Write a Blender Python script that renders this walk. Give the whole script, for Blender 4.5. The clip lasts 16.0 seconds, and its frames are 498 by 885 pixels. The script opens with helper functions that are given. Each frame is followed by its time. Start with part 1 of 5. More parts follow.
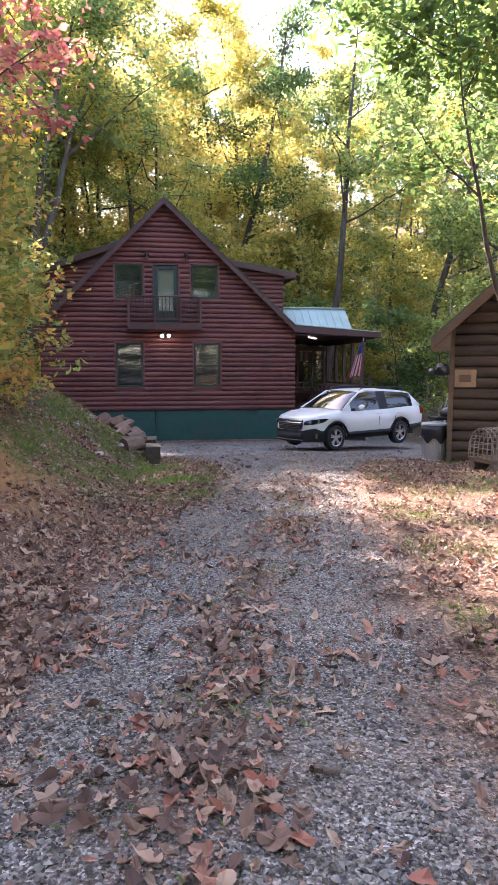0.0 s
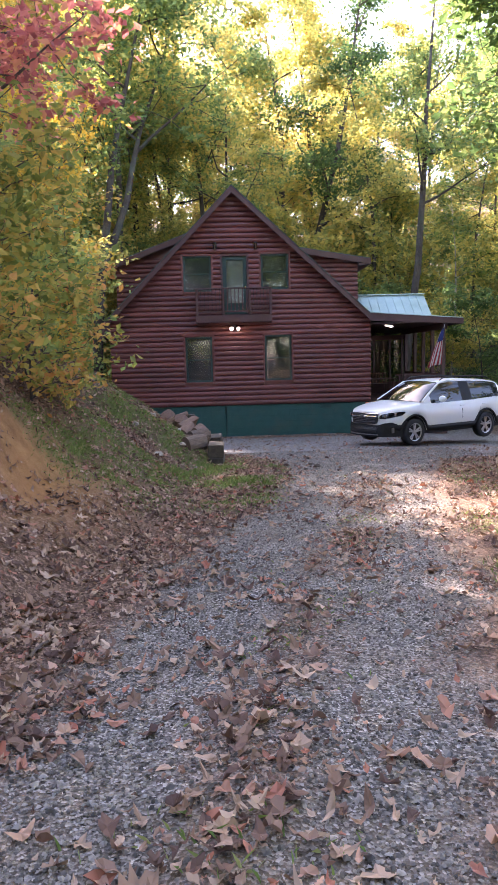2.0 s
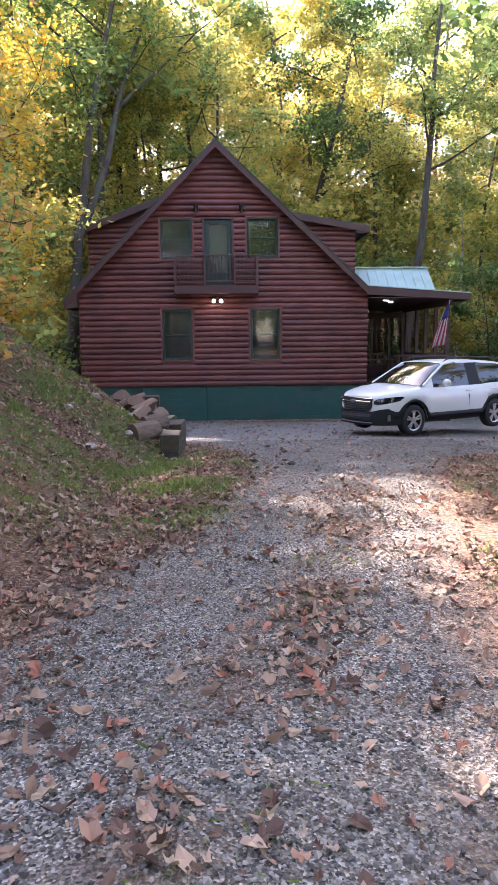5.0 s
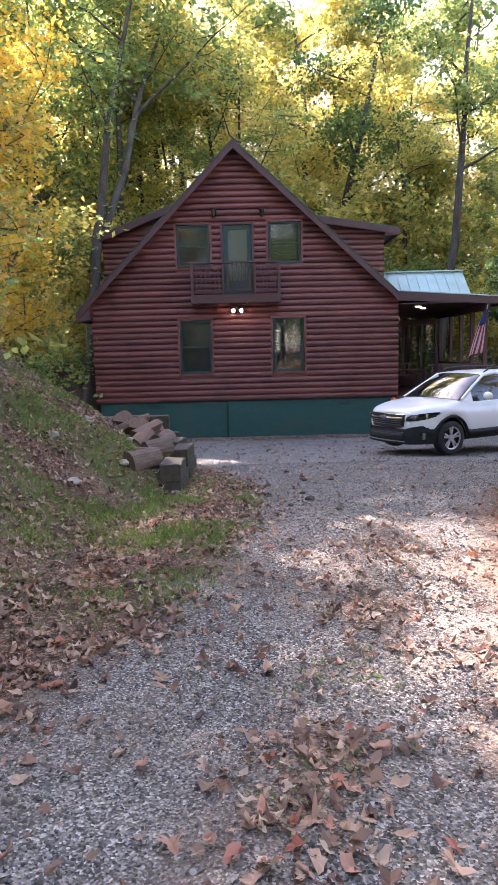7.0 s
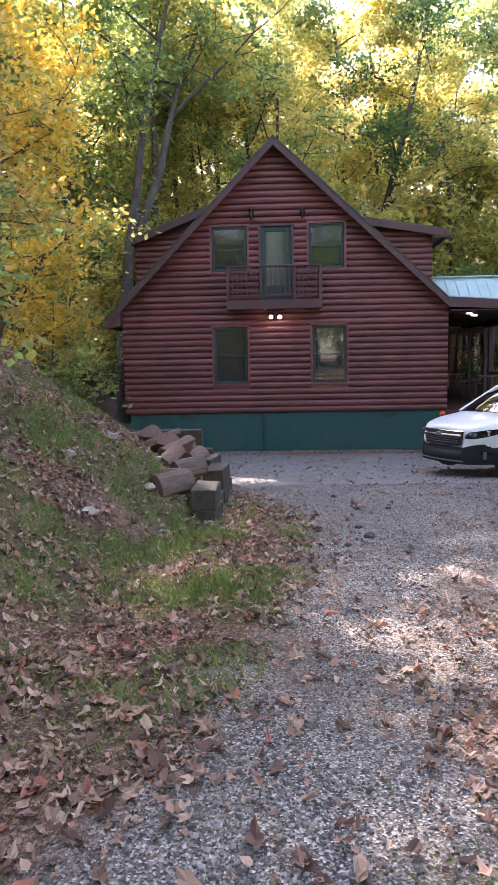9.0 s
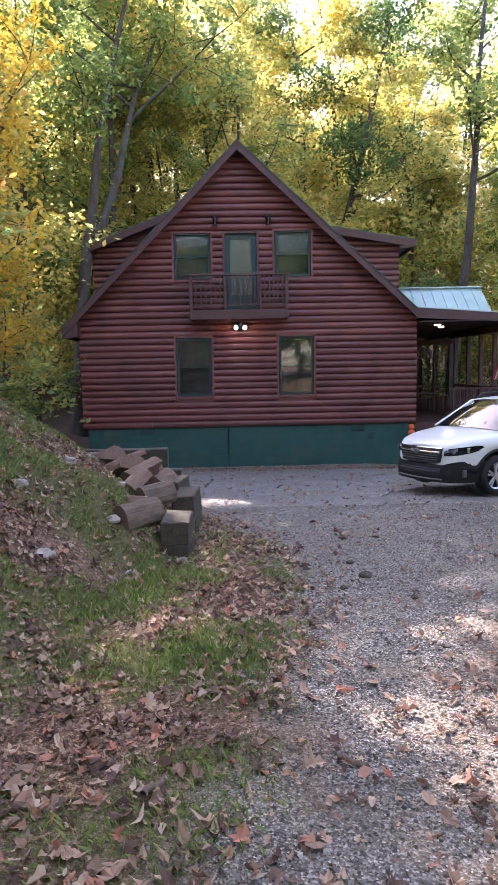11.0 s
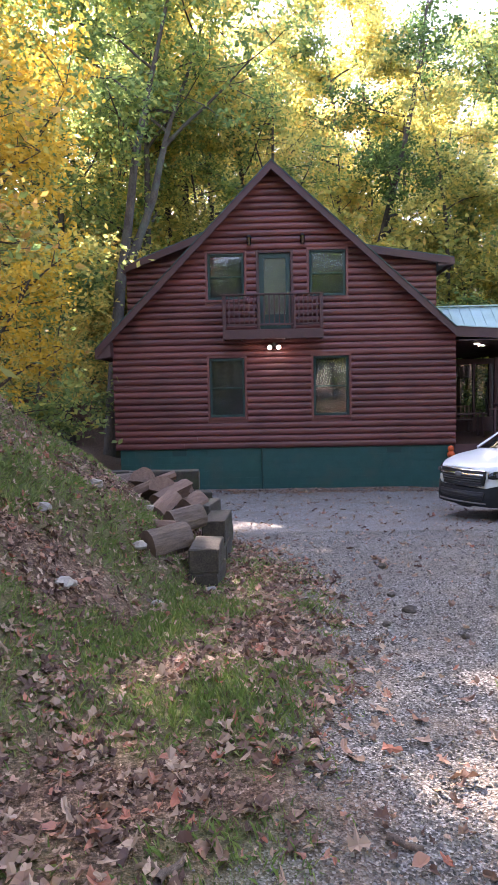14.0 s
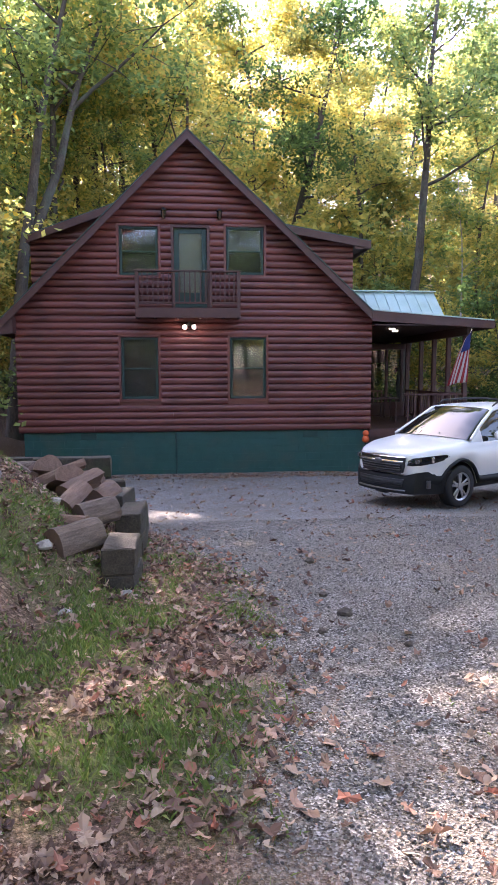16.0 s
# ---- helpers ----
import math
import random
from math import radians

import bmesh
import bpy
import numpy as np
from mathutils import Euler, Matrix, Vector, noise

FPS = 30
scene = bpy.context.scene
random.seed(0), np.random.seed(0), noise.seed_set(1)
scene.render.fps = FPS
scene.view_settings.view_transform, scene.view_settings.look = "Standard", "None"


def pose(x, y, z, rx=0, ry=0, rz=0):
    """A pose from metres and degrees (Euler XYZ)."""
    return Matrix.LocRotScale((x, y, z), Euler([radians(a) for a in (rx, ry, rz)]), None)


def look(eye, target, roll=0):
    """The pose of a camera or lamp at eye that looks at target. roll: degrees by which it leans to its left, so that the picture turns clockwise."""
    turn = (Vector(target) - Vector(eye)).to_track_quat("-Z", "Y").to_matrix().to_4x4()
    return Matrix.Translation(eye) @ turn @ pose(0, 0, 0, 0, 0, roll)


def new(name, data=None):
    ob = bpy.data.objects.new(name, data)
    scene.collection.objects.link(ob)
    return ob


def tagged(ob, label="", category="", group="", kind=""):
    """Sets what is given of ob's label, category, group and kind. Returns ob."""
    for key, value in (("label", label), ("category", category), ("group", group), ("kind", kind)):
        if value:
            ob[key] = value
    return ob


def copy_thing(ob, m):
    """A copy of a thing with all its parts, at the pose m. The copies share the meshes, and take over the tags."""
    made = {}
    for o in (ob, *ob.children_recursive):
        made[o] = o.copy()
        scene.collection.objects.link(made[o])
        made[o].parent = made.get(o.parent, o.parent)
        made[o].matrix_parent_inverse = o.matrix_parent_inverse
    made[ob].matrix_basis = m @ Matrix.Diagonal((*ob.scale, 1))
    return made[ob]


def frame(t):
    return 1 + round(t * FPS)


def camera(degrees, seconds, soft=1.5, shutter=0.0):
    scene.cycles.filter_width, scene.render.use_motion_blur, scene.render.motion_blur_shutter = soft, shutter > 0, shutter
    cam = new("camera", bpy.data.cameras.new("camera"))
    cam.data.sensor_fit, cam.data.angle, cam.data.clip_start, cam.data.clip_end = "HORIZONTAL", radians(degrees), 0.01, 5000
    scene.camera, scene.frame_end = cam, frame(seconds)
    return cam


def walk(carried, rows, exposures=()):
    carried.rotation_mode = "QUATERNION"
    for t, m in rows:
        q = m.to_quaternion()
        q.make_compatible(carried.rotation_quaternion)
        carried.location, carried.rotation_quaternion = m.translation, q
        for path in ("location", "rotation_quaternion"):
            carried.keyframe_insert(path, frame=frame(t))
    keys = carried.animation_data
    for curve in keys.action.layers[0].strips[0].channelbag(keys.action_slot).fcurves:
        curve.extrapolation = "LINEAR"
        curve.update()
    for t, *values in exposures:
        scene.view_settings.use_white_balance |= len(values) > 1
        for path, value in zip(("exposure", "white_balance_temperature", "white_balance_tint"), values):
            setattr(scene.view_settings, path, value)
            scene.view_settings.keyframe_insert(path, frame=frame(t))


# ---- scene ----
cam = camera(41.6, 16.0, soft=1.0)
PATH = [
    (0, (-1.306, -24.434, 2.742), (-0.971, -22.475, 2.514), 0.0),
    (0.5, (-1.254, -24.224, 2.76), (-0.893, -22.27, 2.53), 0.5),
    (1, (-1.194, -24.049, 2.738), (-0.953, -22.077, 2.505), -0.4),
    (1.5, (-1.049, -23.883, 2.74), (-0.917, -21.902, 2.503), -0.9),
    (2, (-0.997, -23.666, 2.736), (-0.9, -21.684, 2.489), -1.5),
    (2.5, (-0.93, -23.456, 2.72), (-0.789, -21.479, 2.454), -2.1),
    (3, (-0.781, -23.093, 2.629), (-0.661, -21.115, 2.354), -1.4),
    (3.5, (-0.673, -22.715, 2.57), (-0.564, -20.738, 2.289), -0.9),
    (6, (-0.19, -20.806, 2.607), (-0.092, -18.833, 2.296), -0.5),
    (6.5, (-0.146, -20.498, 2.624), (-0.022, -18.526, 2.317), -0.8),
    (7, (-0.034, -20.247, 2.642), (-0.03, -18.266, 2.368), -1.5),
    (7.5, (0.003, -20.022, 2.6), (-0.155, -18.045, 2.342), -1.6),
    (8, (-0.069, -19.73, 2.611), (-0.163, -17.748, 2.362), -0.8),
    (10.5, (-0.322, -18.342, 2.675), (-0.413, -16.358, 2.437), -1.6),
    (11, (-0.402, -18.298, 2.698), (-0.365, -16.31, 2.481), -1.1),
    (11.5, (-0.451, -18.29, 2.699), (-0.407, -16.3, 2.5), -1.0),
    (12, (-0.47, -18.265, 2.697), (-0.427, -16.274, 2.518), -0.8),
    (12.5, (-0.496, -18.248, 2.698), (-0.454, -16.255, 2.532), -0.7),
    (13, (-0.468, -18.145, 2.685), (-0.451, -16.152, 2.522), -1.2),
    (13.5, (-0.394, -18.027, 2.685), (-0.416, -16.033, 2.53), -1.3),
    (14, (-0.398, -17.954, 2.673), (-0.462, -15.961, 2.522), -1.2),
    (14.5, (-0.517, -17.827, 2.692), (-0.465, -15.834, 2.527), -0.5),
    (15, (-0.563, -17.732, 2.696), (-0.401, -15.748, 2.502), -0.5),
    (15.5, (-0.531, -17.545, 2.698), (-0.348, -15.564, 2.493), -0.5),
    (16, (-0.496, -17.41, 2.684), (-0.29, -15.432, 2.474), -0.2),
]
walk(cam, [(t, look(eye, target, roll)) for t, eye, target, roll in PATH], [(0.0, 3.08, 6920, 32), (4.0, 3.2, 6920, 32), (16.0, 3.28, 6850, 32)])

# ---- world, sun ----
SUN_EL, SUN_AZ = radians(37), radians(-22)
world = bpy.data.worlds.new("world")
scene.world = world
world.use_nodes = True
wn = world.node_tree.nodes
sky = wn.new("ShaderNodeTexSky")
sky.sky_type, sky.sun_disc = "NISHITA", False
sky.sun_elevation, sky.sun_rotation = SUN_EL, SUN_AZ % (2 * math.pi)
wn["Background"].inputs[1].default_value = 0.15
world.node_tree.links.new(sky.outputs[0], wn["Background"].inputs[0])
sun = new("sun", bpy.data.lights.new("sun", "SUN"))
sun.data.energy, sun.data.angle, sun.data.color = 5.0, radians(0.5), (1.0, 0.93, 0.82)
to_sun = Vector((math.sin(SUN_AZ) * math.cos(SUN_EL), math.cos(SUN_AZ) * math.cos(SUN_EL), math.sin(SUN_EL)))
sun.matrix_world = look(to_sun * 60, (0, 0, 0))


# ---- materials ----
def material(name, rough=0.7, metal=0.0, spec=0.4):
    m = bpy.data.materials.new(name)
    m.use_nodes = True
    b = m.node_tree.nodes["Principled BSDF"]
    b.inputs["Roughness"].default_value, b.inputs["Metallic"].default_value = rough, metal
    b.inputs["Specular IOR Level"].default_value = spec
    return m, m.node_tree.nodes, m.node_tree.links, b


def ramp(n, l, fac, stops):
    r = n.new("ShaderNodeValToRGB")
    while len(r.color_ramp.elements) < len(stops):
        r.color_ramp.elements.new(0.5)
    for e, (p, c) in zip(r.color_ramp.elements, stops):
        e.position, e.color = p, (*c, 1)
    l.new(fac, r.inputs[0])
    return r.outputs[0]


def noise_out(n, l, scale, detail=5, stretch=(1, 1, 1), coord="Object", rough=0.6):
    c, mp, t = n.new("ShaderNodeTexCoord"), n.new("ShaderNodeMapping"), n.new("ShaderNodeTexNoise")
    mp.inputs["Scale"].default_value = stretch
    t.inputs["Scale"].default_value, t.inputs["Detail"].default_value = scale, detail
    t.inputs["Roughness"].default_value = rough
    l.new(c.outputs[coord], mp.inputs[0])
    l.new(mp.outputs[0], t.inputs["Vector"])
    return t.outputs["Fac"]


def mixed(n, l, fac, a, b, mode="MIX"):
    m = n.new("ShaderNodeMix")
    m.data_type, m.blend_type = "RGBA", mode
    for socket, v in ((m.inputs["Factor"], fac), (m.inputs["A"], a), (m.inputs["B"], b)):
        if isinstance(v, (int, float)):
            socket.default_value = v
        elif isinstance(v, tuple):
            socket.default_value = (*v, 1)
        else:
            l.new(v, socket)
    return m.outputs["Result"]


def bump(n, l, b, height, strength=0.3, distance=0.01):
    k = n.new("ShaderNodeBump")
    k.inputs["Strength"].default_value, k.inputs["Distance"].default_value = strength, distance
    l.new(height, k.inputs["Height"])
    l.new(k.outputs[0], b.inputs["Normal"])


def surface(name, dark, light, scale=8, fine=90, stretch=(1, 1, 1), rough=0.7, metal=0.0, strength=0.3, stain=None, vary=0.0, spec=0.4):
    """Two colours over a coarse and a fine grain, with an optional stain and a change from piece to piece."""
    m, n, l, b = material(name, rough, metal, spec)
    big, small = noise_out(n, l, scale, 4, stretch), noise_out(n, l, fine, 6, stretch)
    add = n.new("ShaderNodeMath")
    add.operation = "MULTIPLY_ADD"
    l.new(small, add.inputs[0])
    add.inputs[1].default_value = 0.5
    half = n.new("ShaderNodeMath")
    half.operation = "MULTIPLY"
    half.inputs[1].default_value = 0.5
    l.new(big, half.inputs[0])
    l.new(half.outputs[0], add.inputs[2])
    col = ramp(n, l, add.outputs[0], [(0.33, dark), (0.67, light)])
    if stain:
        col = mixed(n, l, ramp(n, l, noise_out(n, l, scale * 0.35, 6), [(0.5, (0, 0, 0)), (0.7, (0.8, 0.8, 0.8))]), col, stain)
    if vary:
        o = n.new("ShaderNodeObjectInfo")
        v = 1 - vary
        col = mixed(n, l, 1.0, col, ramp(n, l, o.outputs["Random"], [(0, (v, v, v)), (1, (1, 1, 1))]), "MULTIPLY")
    l.new(col, b.inputs["Base Color"])
    bump(n, l, b, small, strength)
    return m


def leafy(name, stops, glow=0.45, rough=0.55):
    """Leaves: the colour changes from leaf to leaf, and light comes through."""
    m, n, l, b = material(name, rough)
    g = n.new("ShaderNodeNewGeometry")
    o = n.new("ShaderNodeObjectInfo")
    add = n.new("ShaderNodeMath")
    add.operation = "MULTIPLY_ADD"
    add.inputs[1].default_value = 0.72
    l.new(g.outputs["Random Per Island"], add.inputs[0])
    part_ = n.new("ShaderNodeMath")
    part_.operation = "MULTIPLY"
    part_.inputs[1].default_value = 0.28
    l.new(o.outputs["Random"], part_.inputs[0])
    l.new(part_.outputs[0], add.inputs[2])
    col = ramp(n, l, add.outputs[0], stops)
    l.new(col, b.inputs["Base Color"])
    if glow:
        t, x = n.new("ShaderNodeBsdfTranslucent"), n.new("ShaderNodeMixShader")
        l.new(col, t.inputs[0])
        x.inputs[0].default_value = glow
        l.new(b.outputs[0], x.inputs[1])
        l.new(t.outputs[0], x.inputs[2])
        l.new(x.outputs[0], n["Material Output"].inputs[0])
    return m


def plain(name, c, rough=0.5, metal=0.0, spec=0.5):
    m, n, l, b = material(name, rough, metal, spec)
    f = noise_out(n, l, 30, 5)
    l.new(ramp(n, l, f, [(0.3, tuple(v * 0.86 for v in c)), (0.7, c)]), b.inputs["Base Color"])
    return m


LOG = surface("stained log siding", (0.085, 0.023, 0.019), (0.195, 0.057, 0.048), 3, 60, (0.25, 3, 3), 0.36, 0, 0.25, (0.06, 0.019, 0.016), 0.28)
TRIM = surface("brown painted trim", (0.045, 0.017, 0.015), (0.078, 0.031, 0.027), 5, 70, (1, 1, 1), 0.5, 0, 0.2, None, 0.1)
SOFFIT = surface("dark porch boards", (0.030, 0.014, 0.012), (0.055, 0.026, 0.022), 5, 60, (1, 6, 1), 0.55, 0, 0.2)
GREEN = surface("green painted block", (0.005, 0.047, 0.039), (0.009, 0.072, 0.060), 4, 120, (1, 1, 1), 0.6, 0, 0.5, (0.03, 0.06, 0.045))
GREENTRIM = surface("green window paint", (0.004, 0.028, 0.024), (0.008, 0.044, 0.037), 6, 80, (1, 1, 1), 0.45)
METALROOF = surface("pale green metal roof", (0.27, 0.38, 0.345), (0.38, 0.50, 0.46), 2, 30, (1, 1, 1), 0.38, 0.25, 0.08, (0.24, 0.32, 0.26))
DARKROOF = surface("dark green roof metal", (0.02, 0.05, 0.045), (0.04, 0.08, 0.07), 2, 30, (1, 1, 1), 0.4, 0.3, 0.08)
OLDLOG = surface("weathered shed logs", (0.034, 0.020, 0.012), (0.12, 0.072, 0.041), 3, 50, (0.3, 3, 3), 0.75, 0, 0.4, (0.03, 0.02, 0.015), 0.25)
OLDWOOD = surface("weathered shed board", (0.075, 0.043, 0.023), (0.165, 0.10, 0.055), 4, 50, (1, 1, 6), 0.75, 0, 0.3)
BARK = surface("tree bark", (0.028, 0.021, 0.016), (0.105, 0.085, 0.067), 5, 40, (1, 1, 0.25), 0.9, 0, 0.8, (0.07, 0.085, 0.06))
PALEBARK = surface("pale birch bark", (0.25, 0.22, 0.18), (0.5, 0.47, 0.42), 5, 40, (1, 1, 0.3), 0.85, 0, 0.4, (0.1, 0.08, 0.06))
BLOCK = surface("mossy timber block", (0.018, 0.015, 0.011), (0.085, 0.07, 0.052), 7, 60, (1, 1, 1), 0.9, 0, 0.8, (0.05, 0.065, 0.03), 0.2)
SPLIT = surface("split firewood", (0.085, 0.048, 0.034), (0.25, 0.155, 0.115), 4, 50, (6, 6, 1), 0.85, 0, 0.6, (0.16, 0.10, 0.07), 0.25)
LOGBARK = surface("firewood bark", (0.06, 0.043, 0.033), (0.20, 0.145, 0.11), 6, 45, (6, 6, 1), 0.95, 0, 0.8)
WHITE = surface("white car paint", (0.62, 0.62, 0.60), (0.70, 0.70, 0.68), 1, 300, (1, 1, 1), 0.22, 0, 0.0, None, 0, 0.6)
CLAD = plain("black plastic cladding", (0.010, 0.011, 0.012), 0.6, 0.0, 0.3)
RUBBER = plain("tyre rubber", (0.016, 0.016, 0.017), 0.8)
CHROME = plain("bright metal", (0.72, 0.72, 0.72), 0.18, 1.0)
RIM = plain("machined alloy", (0.55, 0.55, 0.56), 0.32, 0.9)
BLACK = plain("black metal", (0.012, 0.012, 0.013), 0.45)
GALV = surface("galvanised steel", (0.30, 0.29, 0.27), (0.52, 0.51, 0.48), 6, 70, (1, 1, 0.3), 0.45, 0.7, 0.2, (0.22, 0.19, 0.15))
BAG = plain("black bin bag", (0.010, 0.010, 0.013), 0.35)
LID = plain("grey bin lid", (0.20, 0.22, 0.24), 0.5)
# near-black colour that stands in for the shade inside the rooms
INSIDE = plain("near-black unlit room", (0.03, 0.028, 0.026), 0.9)
CURTAIN = plain("lace curtain", (0.22, 0.20, 0.16), 0.9)
ORANGE = plain("orange ornament paint", (0.65, 0.10, 0.02), 0.5)
FLAGRED = plain("flag red cloth", (0.55, 0.07, 0.08), 0.85)
FLAGWHITE = plain("flag white cloth", (0.80, 0.77, 0.74), 0.85)
FLAGBLUE = plain("flag blue cloth", (0.035, 0.06, 0.22), 0.85)
TAIL = plain("tail lamp red", (0.3, 0.01, 0.01), 0.2)
PEWTER = plain("lamp housing", (0.15, 0.15, 0.15), 0.4, 0.6)
BALL = surface("white garden globe", (0.5, 0.5, 0.5), (0.7, 0.7, 0.68), 6, 50, rough=0.3)
WIRE = surface("rusty crate wire", (0.10, 0.075, 0.055), (0.22, 0.18, 0.14), 8, 60)
STONE = surface("pale field stone", (0.20, 0.18, 0.15), (0.42, 0.38, 0.33), 6, 60, vary=0.3)


def glassy(name, c, rough=0.03, alpha=1.0, spec=0.6):
    m, n, l, b = material(name, rough, 0, 0.6)
    b.inputs["Base Color"].default_value = (*c, 1)
    b.inputs["Transmission Weight"].default_value = alpha
    b.inputs["IOR"].default_value = 1.45
    b.inputs["Specular IOR Level"].default_value = spec
    return m


GLASS = glassy("window glass", (0.75, 0.85, 0.82), spec=0.22)
CARGLASS = glassy("tinted car glass", (0.01, 0.012, 0.012), 0.02, 0.0)


def lamp_mat(name, c, power):
    m, n, l, b = material(name)
    b.inputs["Emission Color"].default_value, b.inputs["Emission Strength"].default_value = (*c, 1), power
    return m


LAMP = lamp_mat("lit lamp glass", (1.0, 0.92, 0.80), 9)


# ---- mesh helpers ----
def mesh_object(name, bm, mat, parent=None, label="", smooth=False):
    me = bpy.data.meshes.new(name)
    bm.normal_update()
    bm.to_mesh(me)
    bm.free()
    for mm in mat if isinstance(mat, (list, tuple)) else [mat]:
        me.materials.append(mm)
    if smooth:
        me.shade_smooth()
    ob = new(name, me)
    ob.parent = parent
    return tagged(ob, label)


def part(name, bm, mat, parent, label="", smooth=False):
    return mesh_object(name, bm, mat, parent, label, smooth)


def thing(name, label, category, group="", at=None):
    ob = new(name)
    if at is not None:
        ob.matrix_basis = at
    return tagged(ob, label, category, group)


def box(bm, x0, x1, y0, y1, z0, z1, bevel=0.0, m=None, index=0):
    r = bmesh.ops.create_cube(bm, size=1.0)
    t = Matrix.Translation(((x0 + x1) / 2, (y0 + y1) / 2, (z0 + z1) / 2)) @ Matrix.Diagonal((x1 - x0, y1 - y0, z1 - z0, 1))
    bmesh.ops.transform(bm, matrix=(m or Matrix()) @ t, verts=r["verts"])
    faces = {f for v in r["verts"] for f in v.link_faces}
    for f in faces:
        f.material_index = index
    if bevel:
        bmesh.ops.bevel(bm, geom=list({e for v in r["verts"] for e in v.link_edges}), offset=bevel, segments=1, affect="EDGES")
    return bm


def boxed(*a, **k):
    return box(bmesh.new(), *a, **k)


def cyl(bm, p, q, r0, r1=None, seg=12):
    p, q = Vector(p), Vector(q)
    d = q - p
    m = Matrix.Translation((p + q) / 2) @ d.to_track_quat("Z", "Y").to_matrix().to_4x4()
    bmesh.ops.create_cone(bm, cap_ends=True, segments=seg, radius1=r0, radius2=r0 if r1 is None else r1, depth=d.length, matrix=m)
    return bm


def prism(bm, outline, y0, y1):
    """An outline in x and z, drawn out from y0 to y1."""
    a = [bm.verts.new((x, y0, z)) for x, z in outline]
    b = [bm.verts.new((x, y1, z)) for x, z in outline]
    bm.faces.new(a)
    bm.faces.new(b[::-1])
    for i in range(len(a)):
        j = (i + 1) % len(a)
        bm.faces.new((a[j], a[i], b[i], b[j]))
    bmesh.ops.recalc_face_normals(bm, faces=bm.faces)
    return bm


def tube(bm, points, radii, seg=7):
    """A tapered limb through the points."""
    rings = []
    for i, p in enumerate(points):
        d = (points[min(i + 1, len(points) - 1)] - points[max(i - 1, 0)]).normalized()
        q = d.to_track_quat("Z", "Y")
        rings.append([bm.verts.new(p + q @ Vector((math.cos(k * 2 * math.pi / seg), math.sin(k * 2 * math.pi / seg), 0)) * radii[i]) for k in range(seg)])
    for a, b in zip(rings, rings[1:]):
        for k in range(seg):
            bm.faces.new((a[k], a[(k + 1) % seg], b[(k + 1) % seg], b[k]))
    bm.faces.new(rings[-1])
    return bm


# ---- ground ----
LEVEL_Y = [-60, -30, -24.5, -21.7, -17.8, -15.5, -14.5, -13, -10.5, -7.2, 0, 12, 30, 60, 120, 400]
LEVEL_Z = [2.6, 1.85, 1.55, 1.43, 1.12, 1.06, 1.03, 0.96, 0.76, 0.47, 0.0, 0.3, 5.5, 17, 32, 60]
FOOT_Y = [-60, -26, -21, -17, -14, -12, -10.6, -8, -6, -2, 12]
FOOT_X = [-2.6, -2.4, -2.1, -1.75, -1.6, -1.35, -1.25, -2.2, -2.9, -4.3, -7.0]


EDGE_Y = [-60, -26, -21.9, -20.3, -17.7, -17.1, -16.6, -15.5, -13, -11.5, -10.4, -8, -6, -2, 12]
EDGE_X = [-2.9, -2.4, -1.95, -1.7, -1.35, -1.1, -0.65, -0.4, -0.1, -0.2, -0.6, -1.5, -2.6, -4.3, -7.0]
# the right edge of the gravel and the leafy strip between the wheel tracks
SIDE_Y = [-60, -24, -22.5, -21.7, -20, -18, -16, -12.5, -10, 14]
SIDE_X = [0.1, 0.1, 0.05, 0.2, 0.7, 1.2, 1.8, 2.9, 9.0, 10.0]
STRIP_Y = [-60, -22.9, -22.4, -21.8, -20, -18.5, -17.2, -16, -13]
STRIP_X = [-1.5, -1.28, -1.08, -0.9, -0.5, 0.05, 0.47, 0.9, 1.5]


def strip_off(x, y):
    return x - float(np.interp(y, STRIP_Y, STRIP_X))


def ground(x, y):
    z = np.interp(y, LEVEL_Y, LEVEL_Z)
    d = np.clip(np.interp(y, FOOT_Y, FOOT_X) - x, 0, None)
    high = np.interp(y, [-30, -15, -8, -3, 3, 20], [2.6, 2.6, 2.9, 1.2, 0.3, 0.0])
    steep = np.interp(y, [-26, -16, -10, -4], [1.0, 1.0, 1.05, 0.6])
    rise = high * (1 - np.exp(-(d * steep / np.maximum(high, 0.05)) ** 1.25)) + 0.12 * np.clip(d - 2, 0, 40)
    right = np.clip(x - 3.2, 0, None)
    rise = rise - 0.035 * np.clip(right, 0, 12) * np.clip((y + 30) / 30, 0, 1)
    rise = rise + 0.22 * np.clip(np.abs(x) - 16, 0, 60)
    return z + rise


def lump(x, y, s, k=0.0):
    return noise.noise(Vector((x * s, y * s, k)))


